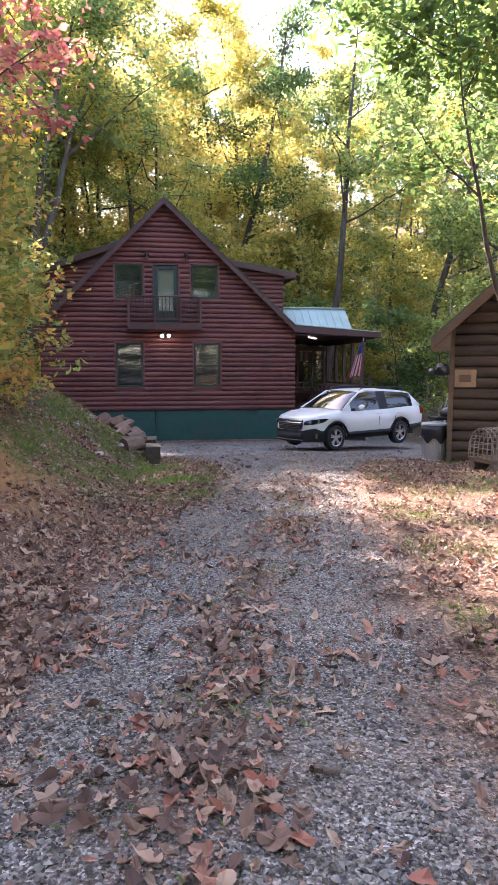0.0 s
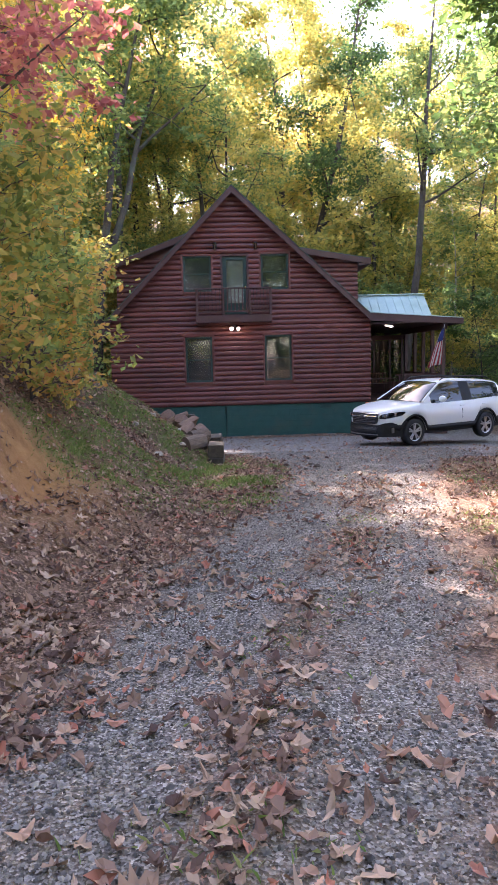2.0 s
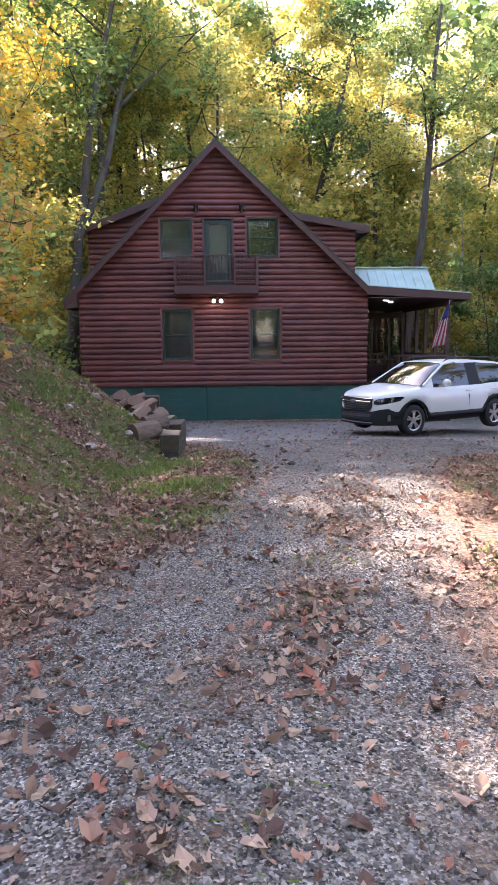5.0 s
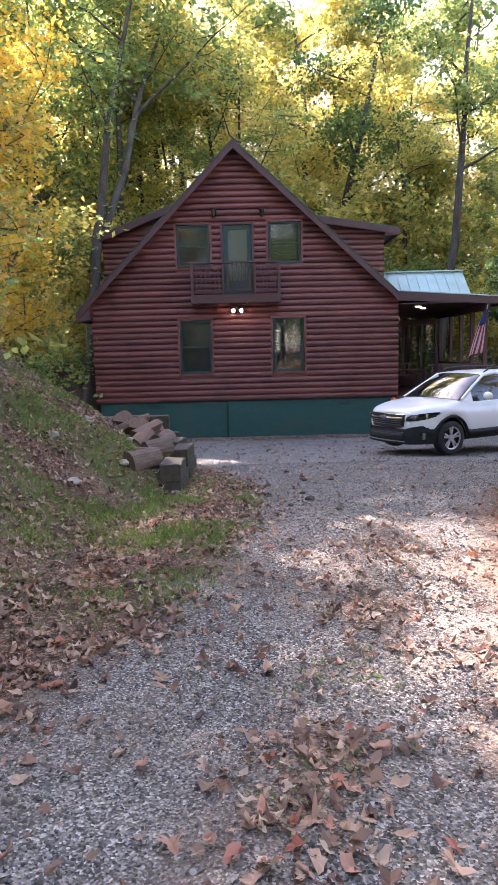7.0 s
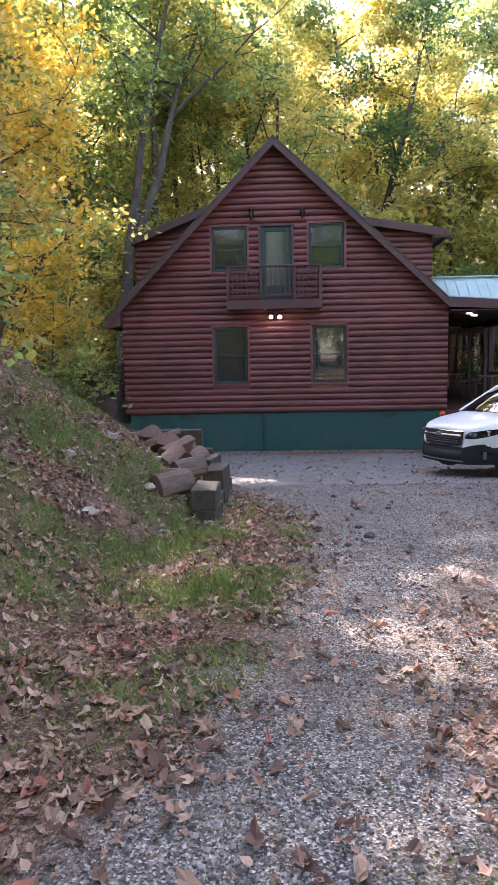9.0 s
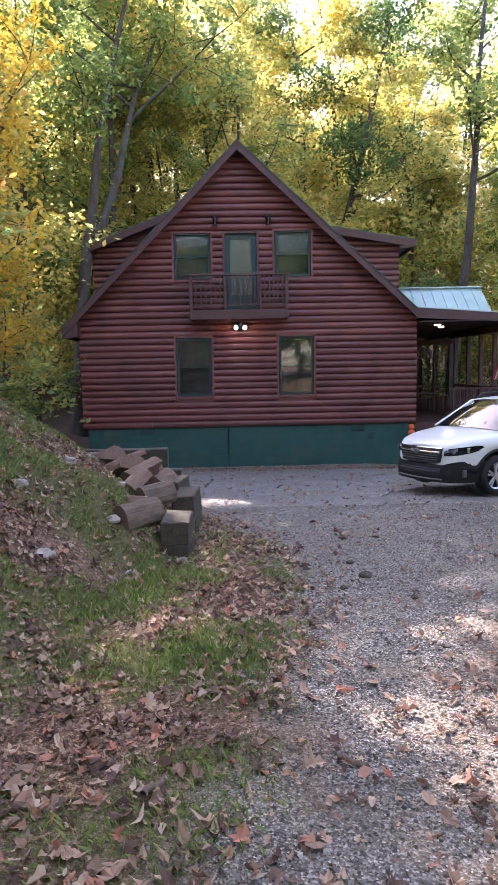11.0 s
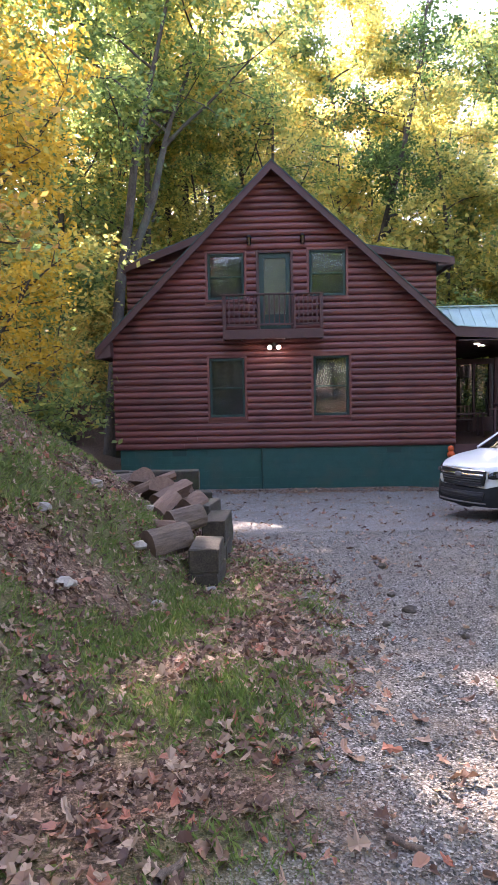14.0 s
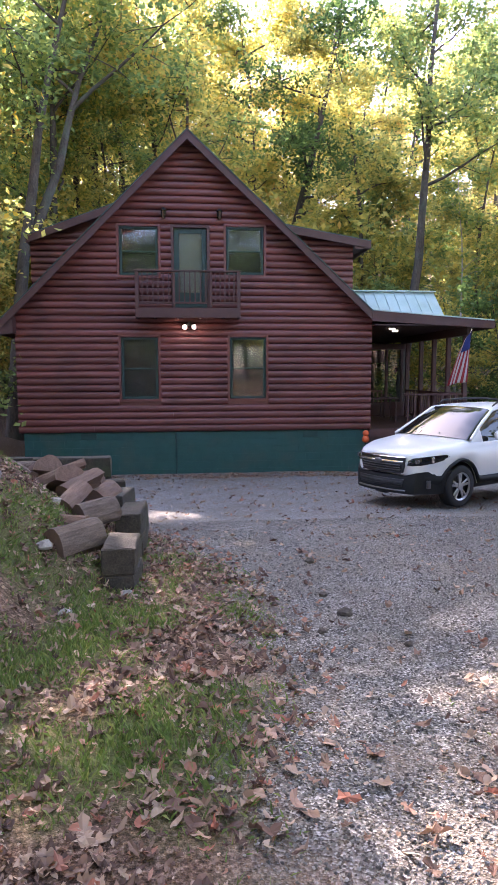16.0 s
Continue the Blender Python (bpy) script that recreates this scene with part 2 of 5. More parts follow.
def land(x, y):
    """The height of the ground, with its unevenness."""
    foot = float(np.interp(y, FOOT_Y, FOOT_X))
    bank = min(max((foot - x) / 1.2, 0), 1)
    z = float(ground(x, y)) + 0.015 * lump(x, y, 1.1) + bank * (0.16 * lump(x, y, 0.9, 3) + 0.07 * lump(x, y, 2.7, 5))
    cut = math.exp(-(((y + 17.2) / 1.5) ** 2))
    z += cut * (0.30 / (1 + math.exp(min((x + 3.05) * 14, 60))) - 0.22 * math.exp(-(((x + 2.75) / 0.3) ** 2)))
    # soil held behind the retaining timbers
    z += 0.30 / (1 + math.exp(min(max((x + 1.16) * 30, -60), 60))) / (1 + math.exp(min(max(-(y + 12.15) * 9, -60), 60))) / (1 + math.exp(min(max((y + 7.9) * 6, -60), 60)))
    rut = math.exp(-(strip_off(x, y) / 0.3) ** 2)
    return z + 0.035 * rut * min(max((-11.0 - y) / 2, 0), 1)


def kinds(x, y):
    """How much gravel, grass and bare dirt there is at a place."""
    foot = float(np.interp(y, EDGE_Y, EDGE_X))
    w = 0.35 * lump(x, y, 0.8, 9) + 0.15 * lump(x, y, 3, 2)
    right = np.interp(y, SIDE_Y, SIDE_X)
    g = min(max((x - foot + 0.05 + w) / 0.4, 0), 1) * min(max((right - x + w) / 0.5, 0), 1) * min(max((13 - y) / 2, 0), 1)
    mid = math.exp(-(strip_off(x, y) / 0.26) ** 2) * min(max((-13.5 - y) / 2, 0), 1)
    g *= 1 - 0.7 * mid * min(max(0.6 + 2.2 * lump(x, y, 1.3, 4), 0), 1)
    d = foot - x
    gr = min(max((d + 0.35) / 0.3, 0), 1) * min(max((3.4 - d) / 0.7, 0), 1) * min(max((y + 17.0) / 1.5, 0), 1) * min(max((-9.2 - y) / 0.7, 0), 1)
    gr *= min(max(0.5 + 1.1 * lump(x, y, 1.2, 7) + 0.7 * lump(x, y, 4.5, 8), 0), 1)
    if x > right:
        gr = max(gr, 0.5 * min(max(0.3 + 2.5 * lump(x, y, 0.9, 11), 0), 1))
    gr = max(gr, 0.22 * mid * min(max(2.5 * lump(x, y, 2.1, 13), 0), 1))
    di = math.exp(-(((x + 2.8) / 0.7) ** 2 + ((y + 17.0) / 1.7) ** 2))
    return g, gr, di


def spread(lo, hi, near0, near1, step, grow=1.25):
    mid = list(np.arange(near0, near1 + 1e-6, step))
    out, s = [], step
    v = near1
    while v < hi:
        s *= grow
        v += s
        out.append(min(v, hi))
    back, s, v = [], step, near0
    while v > lo:
        s *= grow
        v -= s
        back.append(max(v, lo))
    return back[::-1] + mid + out


def build_ground():
    xs, ys = spread(-400, 400, -7, 8, 0.14), spread(-300, 400, -27, -4, 0.14)
    verts, masks = [], []
    for y in ys:
        for x in xs:
            verts.append((x, y, land(x, y)))
            masks.append((*kinds(x, y), 1.0) if abs(x) < 20 and -60 < y < 25 else (0, 0, 0, 1))
    w = len(xs)
    faces = [(j * w + i, j * w + i + 1, (j + 1) * w + i + 1, (j + 1) * w + i) for j in range(len(ys) - 1) for i in range(w - 1)]
    me = bpy.data.meshes.new("ground")
    me.from_pydata(verts, [], faces)
    a = me.attributes.new("cover", "FLOAT_COLOR", "POINT")
    a.data.foreach_set("color", np.array(masks, dtype=np.float32).ravel())
    me.shade_smooth()
    m, n, l, b = material("ground cover", 0.95, 0, 0.2)
    at = n.new("ShaderNodeAttribute")
    at.attribute_name = "cover"
    sep = n.new("ShaderNodeSeparateColor")
    l.new(at.outputs["Color"], sep.inputs[0])
    c = n.new("ShaderNodeTexCoord")
    v1 = n.new("ShaderNodeTexVoronoi")
    v1.inputs["Scale"].default_value = 105
    l.new(c.outputs["Object"], v1.inputs["Vector"])
    grey = n.new("ShaderNodeSeparateColor")
    l.new(v1.outputs["Color"], grey.inputs[0])
    gravel = ramp(n, l, grey.outputs[0], [(0.0, (0.035, 0.032, 0.029)), (0.4, (0.12, 0.112, 0.102)), (0.78, (0.25, 0.236, 0.218)), (1.0, (0.48, 0.455, 0.42))])
    gravel = mixed(n, l, ramp(n, l, noise_out(n, l, 1.6, 6), [(0.42, (0, 0, 0)), (0.7, (0.7, 0.7, 0.7))]), gravel, (0.135, 0.105, 0.08))
    litter = ramp(n, l, noise_out(n, l, 38, 10, rough=0.75), [(0.36, (0.018, 0.011, 0.008)), (0.5, (0.12, 0.072, 0.048)), (0.64, (0.34, 0.23, 0.17))])
    grass = ramp(n, l, noise_out(n, l, 25, 8), [(0.3, (0.045, 0.05, 0.018)), (0.7, (0.13, 0.16, 0.05))])
    dirt = ramp(n, l, noise_out(n, l, 5, 8), [(0.3, (0.20, 0.095, 0.035)), (0.7, (0.36, 0.19, 0.08))])
    col = mixed(n, l, sep.outputs[2], litter, dirt)
    col = mixed(n, l, sep.outputs[1], col, grass)
    col = mixed(n, l, sep.outputs[0], col, gravel)
    l.new(col, b.inputs["Base Color"])
    bump(n, l, b, v1.outputs["Distance"], 0.7, 0.012)
    me.materials.append(m)
    return tagged(new("ground", me), "gravel drive and leaf-strewn woodland ground with a grassy bank", "ground", kind="structure")


build_ground()

# ---- the cabin ----
XL, XR, APX, APZ = -4.625, 4.625, -0.24, 8.69
SL, SR, BACK = 1.0, 0.92, 11.0
SILL = 1.152


def roof_z(x):
    return APZ - (APX - x) * SL if x < APX else APZ - (x - APX) * SR


cabin = thing("cabin", "two-storey brown log-sided cabin with a steep gable on green blocks", "house")
# openings of the front: x0, x1, z0, z1
OPEN = [(-2.0, -1.02, 5.20, 6.42), (0.74, 1.71, 5.24, 6.45), (-0.62, 0.24, 4.36, 6.41), (-2.01, -1.06, 2.02, 3.62), (0.82, 1.775, 2.02, 3.63)]


def front_wall():
    bm = bmesh.new()
    xs = sorted({XL, XR, *[v for o in OPEN for v in o[:2]]})
    for x0, x1 in zip(xs, xs[1:]):
        gaps = sorted([(o[2], o[3]) for o in OPEN if o[0] <= x0 + 1e-4 and o[1] >= x1 - 1e-4])
        z = SILL
        for g0, g1 in gaps + [(None, None)]:
            pts = [(x0, z), (x1, z)]
            if g0 is None:
                top = [(x1, roof_z(x1) - 0.06), (APX, APZ - 0.06), (x0, roof_z(x0) - 0.06)]
                pts += [p for p in top if not (p[0] == APX and not x0 < APX < x1)]
            else:
                pts += [(x1, g0), (x0, g0)]
            prism(bm, pts, 0.03, 0.18)
            z = g1
    return part("wall_front", bm, LOG, cabin)


wall = front_wall()
PITCH = 0.178


def siding_log(x0, x1, z, parent, y=0.03, name="siding_log", mat=LOG, cut=None, deep=0.07, pitch=PITCH):
    """One half-round course from x0 to x1; the ends follow cut(x, z) where it is given."""
    bm = bmesh.new()
    rows = []
    for k in range(10):
        a = math.pi * k / 9
        zz, yy = z + pitch * (0.5 - 0.497 * math.cos(a)), y - deep * math.sin(a) ** 0.7
        e0, e1 = cut(x0, x1, zz) if cut else (x0, x1)
        rows.append((bm.verts.new((e0, yy, zz)), bm.verts.new((e1, yy, zz))))
    for a, b in zip(rows, rows[1:]):
        bm.faces.new((a[0], a[1], b[1], b[0]))
    for e in (0, 1):
        bm.faces.new([bm.verts.new(r[e].co) for r in (rows if e == 0 else rows[::-1])])
    return part(name, bm, mat, parent, "", True)


def gable_cut(x0, x1, z):
    z += 0.10
    return max(x0, APX - (APZ - z) / SL), min(x1, APX + (APZ - z) / SR)


rng = random.Random(4)
z = SILL
while z < APZ - 0.25:
    lo, hi = gable_cut(XL - 0.03, XR + 0.02, z + PITCH)
    spans = [(XL - 0.03, XR + 0.02)]
    for o in OPEN:
        if z + PITCH * 0.5 > o[2] - 0.08 and z + PITCH * 0.5 < o[3] + 0.08:
            nxt = []
            for a, b in spans:
                if o[0] - 0.07 > a:
                    nxt.append((a, min(b, o[0] - 0.07)))
                if o[1] + 0.07 < b:
                    nxt.append((max(a, o[1] + 0.07), b))
            spans = nxt
    for a, b in spans:
        e0, e1 = gable_cut(a, b, z + PITCH)
        if e1 - e0 > 0.05:
            if e1 - e0 > 5 and rng.random() < 0.75:
                s = rng.uniform(e0 + 1.2, e1 - 1.2)
                siding_log(a, s - 0.0015, z, wall, cut=gable_cut)
                siding_log(s + 0.0015, b, z, wall, cut=gable_cut)
            else:
                siding_log(a, b, z, wall, cut=gable_cut)
    z += PITCH

# side and back walls, floor slab, foundation
part("wall_side", boxed(XL, XL + 0.15, 0.18, BACK, SILL, roof_z(XL) - 0.08), LOG, cabin)
wall_r = part("wall_side", boxed(XR - 0.15, XR, 0.18, BACK, SILL, roof_z(XR) - 0.08), LOG, cabin)
bm = prism(bmesh.new(), [(XL, SILL), (XR, SILL), (XR, roof_z(XR) - 0.08), (APX, APZ - 0.08), (XL, roof_z(XL) - 0.08)], BACK, BACK + 0.15)
part("wall_back", bm, LOG, cabin)
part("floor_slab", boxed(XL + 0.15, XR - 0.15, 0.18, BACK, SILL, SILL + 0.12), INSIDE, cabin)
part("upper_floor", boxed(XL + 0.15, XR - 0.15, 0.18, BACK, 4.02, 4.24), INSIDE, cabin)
found = part("foundation", boxed(XL + 0.08, XR - 0.02, 0.06, BACK, -0.6, SILL), GREEN, cabin, "green painted block foundation")
for row in range(6):
    bz, off = SILL - 0.012 - (row + 1) * 0.2, 0.2 * (row % 2)
    x = XL + 0.1 - off
    while x < XR - 0.05:
        a, b = max(x, XL + 0.08), min(x + 0.396, XR - 0.02)
        if b - a > 0.06:
            part("block", boxed(a, b, 0.054, 0.08, bz + 0.002, bz + 0.198, 0.003), GREEN, found)
        x += 0.4
part("downpipe", cyl(bmesh.new(), (-0.62, 0.03, -0.1), (-0.62, 0.03, SILL + 0.03), 0.022), GREENTRIM, cabin)
for vx in (-2.9, 3.0):
    part("crawl_vent", boxed(vx - 0.2, vx + 0.2, 0.035, 0.07, 0.97, 1.12, 0.004), GREENTRIM, cabin)

# roof: two slopes with a metal skin, rake boards and soffits
OV = -0.42


def slope(name, x0, x1, y0, y1, zf, thick, mat, lift=0.0, label=""):
    return part(name, prism(bmesh.new(), [(x0, zf(x0) + lift), (x1, zf(x1) + lift), (x1, zf(x1) + lift - thick), (x0, zf(x0) + lift - thick)], y0, y1), mat, cabin, label)


EL = -5.0
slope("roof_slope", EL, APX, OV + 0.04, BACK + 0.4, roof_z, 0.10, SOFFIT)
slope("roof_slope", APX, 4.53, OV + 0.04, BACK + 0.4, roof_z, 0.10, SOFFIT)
slope("roof_sheet", EL - 0.03, APX, OV - 0.03, BACK + 0.42, roof_z, 0.03, DARKROOF, 0.032)
slope("roof_sheet", APX, 4.55, OV - 0.03, BACK + 0.42, roof_z, 0.03, DARKROOF, 0.032)
slope("rake_board", EL - 0.01, APX, OV, OV + 0.038, roof_z, 0.22, TRIM)
slope("rake_board", APX, 4.53, OV, OV + 0.038, roof_z, 0.22, TRIM)
part("eave_board", boxed(EL - 0.035, EL, OV, BACK + 0.4, roof_z(EL) - 0.27, roof_z(EL) - 0.002), TRIM, cabin)
part("eave_return", prism(bmesh.new(), [(EL, roof_z(EL) - 0.12), (XL, roof_z(XL) - 0.2), (XL, roof_z(EL) - 0.22), (EL, roof_z(EL) - 0.27)], OV + 0.04, 0.02), TRIM, cabin)

# shed dormers
DY0, DY1 = 1.95, 9.2
for side in (-1, 1):
    wx = XL + 0.04 if side < 0 else XR - 0.04
    tip = -4.62 if side < 0 else 5.02
    tip_z, high = 6.47, (7.76 if side < 0 else 7.04)
    inner = APX + side * (APZ - high) / (SL if side < 0 else SR)

    def dz(x):
        return high + (tip_z - high) * (x - inner) / (tip - inner)

    xs = (wx, inner) if side < 0 else (inner, wx)
    bm = prism(bmesh.new(), [(xs[0], roof_z(xs[0]) - 0.05), (xs[1], roof_z(xs[1]) - 0.05), (xs[1], dz(xs[1]) - 0.1), (xs[0], dz(xs[0]) - 0.1)], DY0, DY1)
    dw = part("dormer_wall", bm, LOG, cabin)
    zz = min(roof_z(xs[0]), roof_z(xs[1]))
    while zz < high - 0.12:
        e = APX + side * (APZ - zz - PITCH) / (SL if side < 0 else SR)
        if (side > 0 and e < wx - 0.06) or (side < 0 and e > wx + 0.06):
            a, b = (wx - 0.02, e) if side < 0 else (e, wx + 0.02)
            if zz + PITCH < dz((a + b) / 2) - 0.12:
                siding_log(a, b, zz, dw, y=DY0)
        zz += PITCH
    a, b = (tip, inner) if side < 0 else (inner, tip)
    slope("dormer_roof", a, b, DY0 - 0.36, DY1 + 0.3, dz, 0.09, SOFFIT)
    slope("dormer_sheet", a - 0.02, b + 0.02, DY0 - 0.40, DY1 + 0.32, dz, 0.026, DARKROOF, 0.028)
    slope("dormer_board", a, b, DY0 - 0.395, DY0 - 0.36, dz, 0.2, TRIM)
    part("dormer_eave", boxed(min(tip, tip + 0.03 * side), max(tip, tip + 0.03 * side), DY0 - 0.39, DY1 + 0.3, dz(tip) - 0.2, dz(tip) - 0.004), TRIM, cabin)
    lo, hi = sorted((wx, tip))
    part("dormer_soffit", prism(bmesh.new(), [(lo, dz(lo) - 0.2 if side < 0 else dz(lo) - 0.30), (hi, dz(hi) - 0.30 if side < 0 else dz(hi) - 0.2), (hi, dz(hi) - 0.1), (lo, dz(lo) - 0.1)], DY0 - 0.355, DY0 - 0.3), TRIM, cabin)


# windows and the balcony door
def ring(bm, x0, x1, z0, z1, w, y0, y1, bevel=0.004):
    box(bm, x0, x0 + w, y0, y1, z0, z1, bevel)
    box(bm, x1 - w, x1, y0, y1, z0, z1, bevel)
    box(bm, x0 + w, x1 - w, y0, y1, z1 - w, z1, bevel)
    box(bm, x0 + w, x1 - w, y0, y1, z0, z0 + w, bevel)
    return bm


def sash_window(o, y=0.0):
    x0, x1, z0, z1 = o
    w = part("window", ring(bmesh.new(), x0 - 0.07, x1 + 0.07, z0 - 0.07, z1 + 0.07, 0.065, y - 0.035, y + 0.06), LOG, cabin, "green double-hung window in a brown surround")
    part("frame", ring(bmesh.new(), x0 + 0.006, x1 - 0.006, z0 + 0.006, z1 - 0.006, 0.03, y - 0.005, y + 0.10), GREENTRIM, w)
    zm = (z0 + z1) / 2
    part("upper_sash", ring(bmesh.new(), x0 + 0.037, x1 - 0.037, zm - 0.03, z1 - 0.037, 0.03, y + 0.045, y + 0.075), GREENTRIM, w)
    part("lower_sash", ring(bmesh.new(), x0 + 0.037, x1 - 0.037, z0 + 0.037, zm + 0.012, 0.03, y + 0.012, y + 0.042), GREENTRIM, w)
    for a, b, yy in ((zm + 0.001, z1 - 0.068, y + 0.06), (z0 + 0.068, zm - 0.019, y + 0.026)):
        p = part("pane", boxed(x0 + 0.068, x1 - 0.068, yy - 0.003, yy + 0.003, a, b), GLASS, w)
        p.visible_shadow = False
    # no fitting: a near-black sheet that paints in the unlit room behind the panes
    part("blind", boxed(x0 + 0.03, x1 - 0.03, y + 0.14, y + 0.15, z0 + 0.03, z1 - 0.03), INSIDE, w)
    return w


for o in (OPEN[0], OPEN[1], OPEN[3], OPEN[4]):
    sash_window(o)
x0, x1, z0, z1 = OPEN[2]
door = part("balcony_door", ring(bmesh.new(), x0 - 0.07, x1 + 0.07, z0 - 0.05, z1 + 0.07, 0.075, -0.05, 0.06), TRIM, cabin, "green half-glazed balcony door in a brown surround")
part("leaf", ring(bmesh.new(), x0 + 0.008, x1 - 0.008, z0 + 0.03, z1 - 0.008, 0.13, 0.03, 0.075), GREENTRIM, door)
part("kick_panel", boxed(x0 + 0.139, x1 - 0.139, 0.04, 0.07, z0 + 0.161, z0 + 0.42), GREENTRIM, door)
p = part("pane", boxed(x0 + 0.139, x1 - 0.139, 0.05, 0.056, z0 + 0.422, z1 - 0.14), GLASS, door)
p.visible_shadow = False
part("curtain", boxed(x0 + 0.1, x1 - 0.1, 0.10, 0.11, z0 + 0.1, z1 - 0.08), CURTAIN, door)
part("handle", cyl(bmesh.new(), (x1 - 0.07, 0.03, z0 + 0.98), (x1 - 0.07, -0.03, z0 + 0.98), 0.022), CHROME, door)

# balcony
balcony = thing("balcony", "small brown wooden balcony with a picket railing below the gable door", "balcony")
BX0, BX1, BY = -1.585, 1.055, -0.58
part("deck", boxed(BX0 + 0.02, BX1 - 0.02, BY + 0.045, -0.03, 4.24, 4.30, 0.004), TRIM, balcony)
part("fascia", boxed(BX0, BX1, BY, BY + 0.04, 4.08, 4.33, 0.005), TRIM, balcony)
for x in (BX0, BX1 - 0.04):
    part("fascia", boxed(x, x + 0.04, BY + 0.042, -0.03, 4.08, 4.33, 0.005), TRIM, balcony)
for i in range(4):
    x = BX0 + 0.45 + i * 0.58
    part("joist", boxed(x, x + 0.045, BY + 0.045, -0.03, 4.09, 4.236), SOFFIT, balcony)
RZ = 5.26
posts = [BX0 + 0.045, -0.62, 0.31, BX1 - 0.045]
for x in posts:
    w = 0.045 if x in (posts[0], posts[-1]) else 0.028
    part("post", boxed(x - w, x + w, BY - 0.002, BY + 0.088, 4.332, RZ - 0.042, 0.005), TRIM, balcony)
part("top_rail", boxed(BX0 - 0.02, BX1 + 0.02, BY - 0.02, BY + 0.12, RZ - 0.04, RZ, 0.006), TRIM, balcony)
part("bottom_rail", boxed(BX0 + 0.09, BX1 - 0.09, BY + 0.02, BY + 0.06, 4.43, 4.48, 0.004), TRIM, balcony)
for a, b in zip(posts, posts[1:]):
    n_ = 6 if b - a > 0.8 else 5
    for i in range(1, n_ + 1):
        x = a + (b - a) * i / (n_ + 1)
        part("picket", boxed(x - 0.017, x + 0.017, BY + 0.024, BY + 0.056, 4.482, RZ - 0.042), TRIM, balcony)
for x in (BX0 + 0.01, BX1 - 0.05):
    part("side_rail", boxed(x, x + 0.04, BY + 0.122, -0.03, RZ - 0.04, RZ), TRIM, balcony)
    part("side_rail", boxed(x, x + 0.04, BY + 0.09, -0.03, 4.43, 4.48), TRIM, balcony)
    for i in range(3):
        y = BY + 0.17 + i * 0.125
        part("picket", boxed(x + 0.004, x + 0.036, y, y + 0.032, 4.482, RZ - 0.042), TRIM, balcony)

# twin spotlight below the balcony
spot = thing("security_light", "lit twin-head security light on the log wall", "wall light")
part("base", cyl(bmesh.new(), (-0.24, -0.03, 3.97), (-0.24, -0.09, 3.97), 0.055), PEWTER, spot)
for dx in (-0.12, 0.12):
    part("head", cyl(bmesh.new(), (-0.24 + dx * 0.5, -0.09, 3.95), (-0.24 + dx, -0.22, 3.88), 0.035, 0.06), PEWTER, spot)
    bm = bmesh.new()
    bmesh.ops.create_uvsphere(bm, u_segments=12, v_segments=8, radius=0.052, matrix=Matrix.Translation((-0.24 + dx, -0.235, 3.872)))
    part("bulb", bm, LAMP, spot, "glowing bulb", True)
for x in (-0.86, 0.56):
    lant = thing("wall_lantern", "dark unlit wall lantern beside the balcony door", "wall light", "lanterns beside the balcony door")
    part("bracket", boxed(x - 0.04, x + 0.04, -0.08, -0.02, 6.60, 6.86, 0.006), BLACK, lant)
    part("cap", cyl(bmesh.new(), (x, -0.13, 6.80), (x, -0.13, 6.87), 0.09, 0.03), BLACK, lant)
    part("glass", cyl(bmesh.new(), (x, -0.13, 6.60), (x, -0.13, 6.80), 0.05, 0.07), CARGLASS, lant)

# ---- the side porch ----
porch = thing("side_porch", "roofed brown porch with railing along the cabin's side", "porch")
PX, PF = 7.35, 1.16


def pz(x):
    return 4.31 + (x - 4.53) * -0.075


for i in range(20):
    y = 0.1 + i * 0.26
    part("floor_board", boxed(XR + 0.01, PX + 0.25, y, y + 0.252, PF - 0.04, PF), SOFFIT, porch)
part("rim_board", boxed(XR + 0.01, PX + 0.25, 0.05, 0.098, PF - 0.22, PF), TRIM, porch)
part("skirt", boxed(XR + 0.06, PX + 0.2, 0.12, 5.2, -0.5, PF - 0.225), SOFFIT, porch)
slope_p = [(4.54, pz(4.54)), (7.87, pz(7.87)), (7.87, pz(7.87) - 0.09), (4.54, pz(4.54) - 0.09)]
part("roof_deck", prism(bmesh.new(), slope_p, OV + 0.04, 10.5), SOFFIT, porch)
part("roof_sheet", prism(bmesh.new(), [(x, z + (0.03 if i < 2 else 0.092)) for i, (x, z) in enumerate(slope_p)], OV - 0.03, 10.5), METALROOF, porch, "pale green metal sheet")
part("front_board", prism(bmesh.new(), [(4.535, pz(4.54)), (7.9, pz(7.9)), (7.9, pz(7.9) - 0.2), (4.535, pz(4.54) - 0.27)], OV, OV + 0.038), TRIM, porch)
part("eave_board", boxed(7.872, 7.9, OV + 0.04, 10.5, pz(7.9) - 0.2, pz(7.9)), TRIM, porch)
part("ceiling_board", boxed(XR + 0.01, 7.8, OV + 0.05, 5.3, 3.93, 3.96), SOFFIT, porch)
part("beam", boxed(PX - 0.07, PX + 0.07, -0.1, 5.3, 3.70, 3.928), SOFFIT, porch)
for y in (0.15, 1.3, 2.4, 3.5, 4.8):
    part("post", boxed(PX - 0.06, PX + 0.06, y - 0.06, y + 0.06, PF, 3.698, 0.006), TRIM, porch)
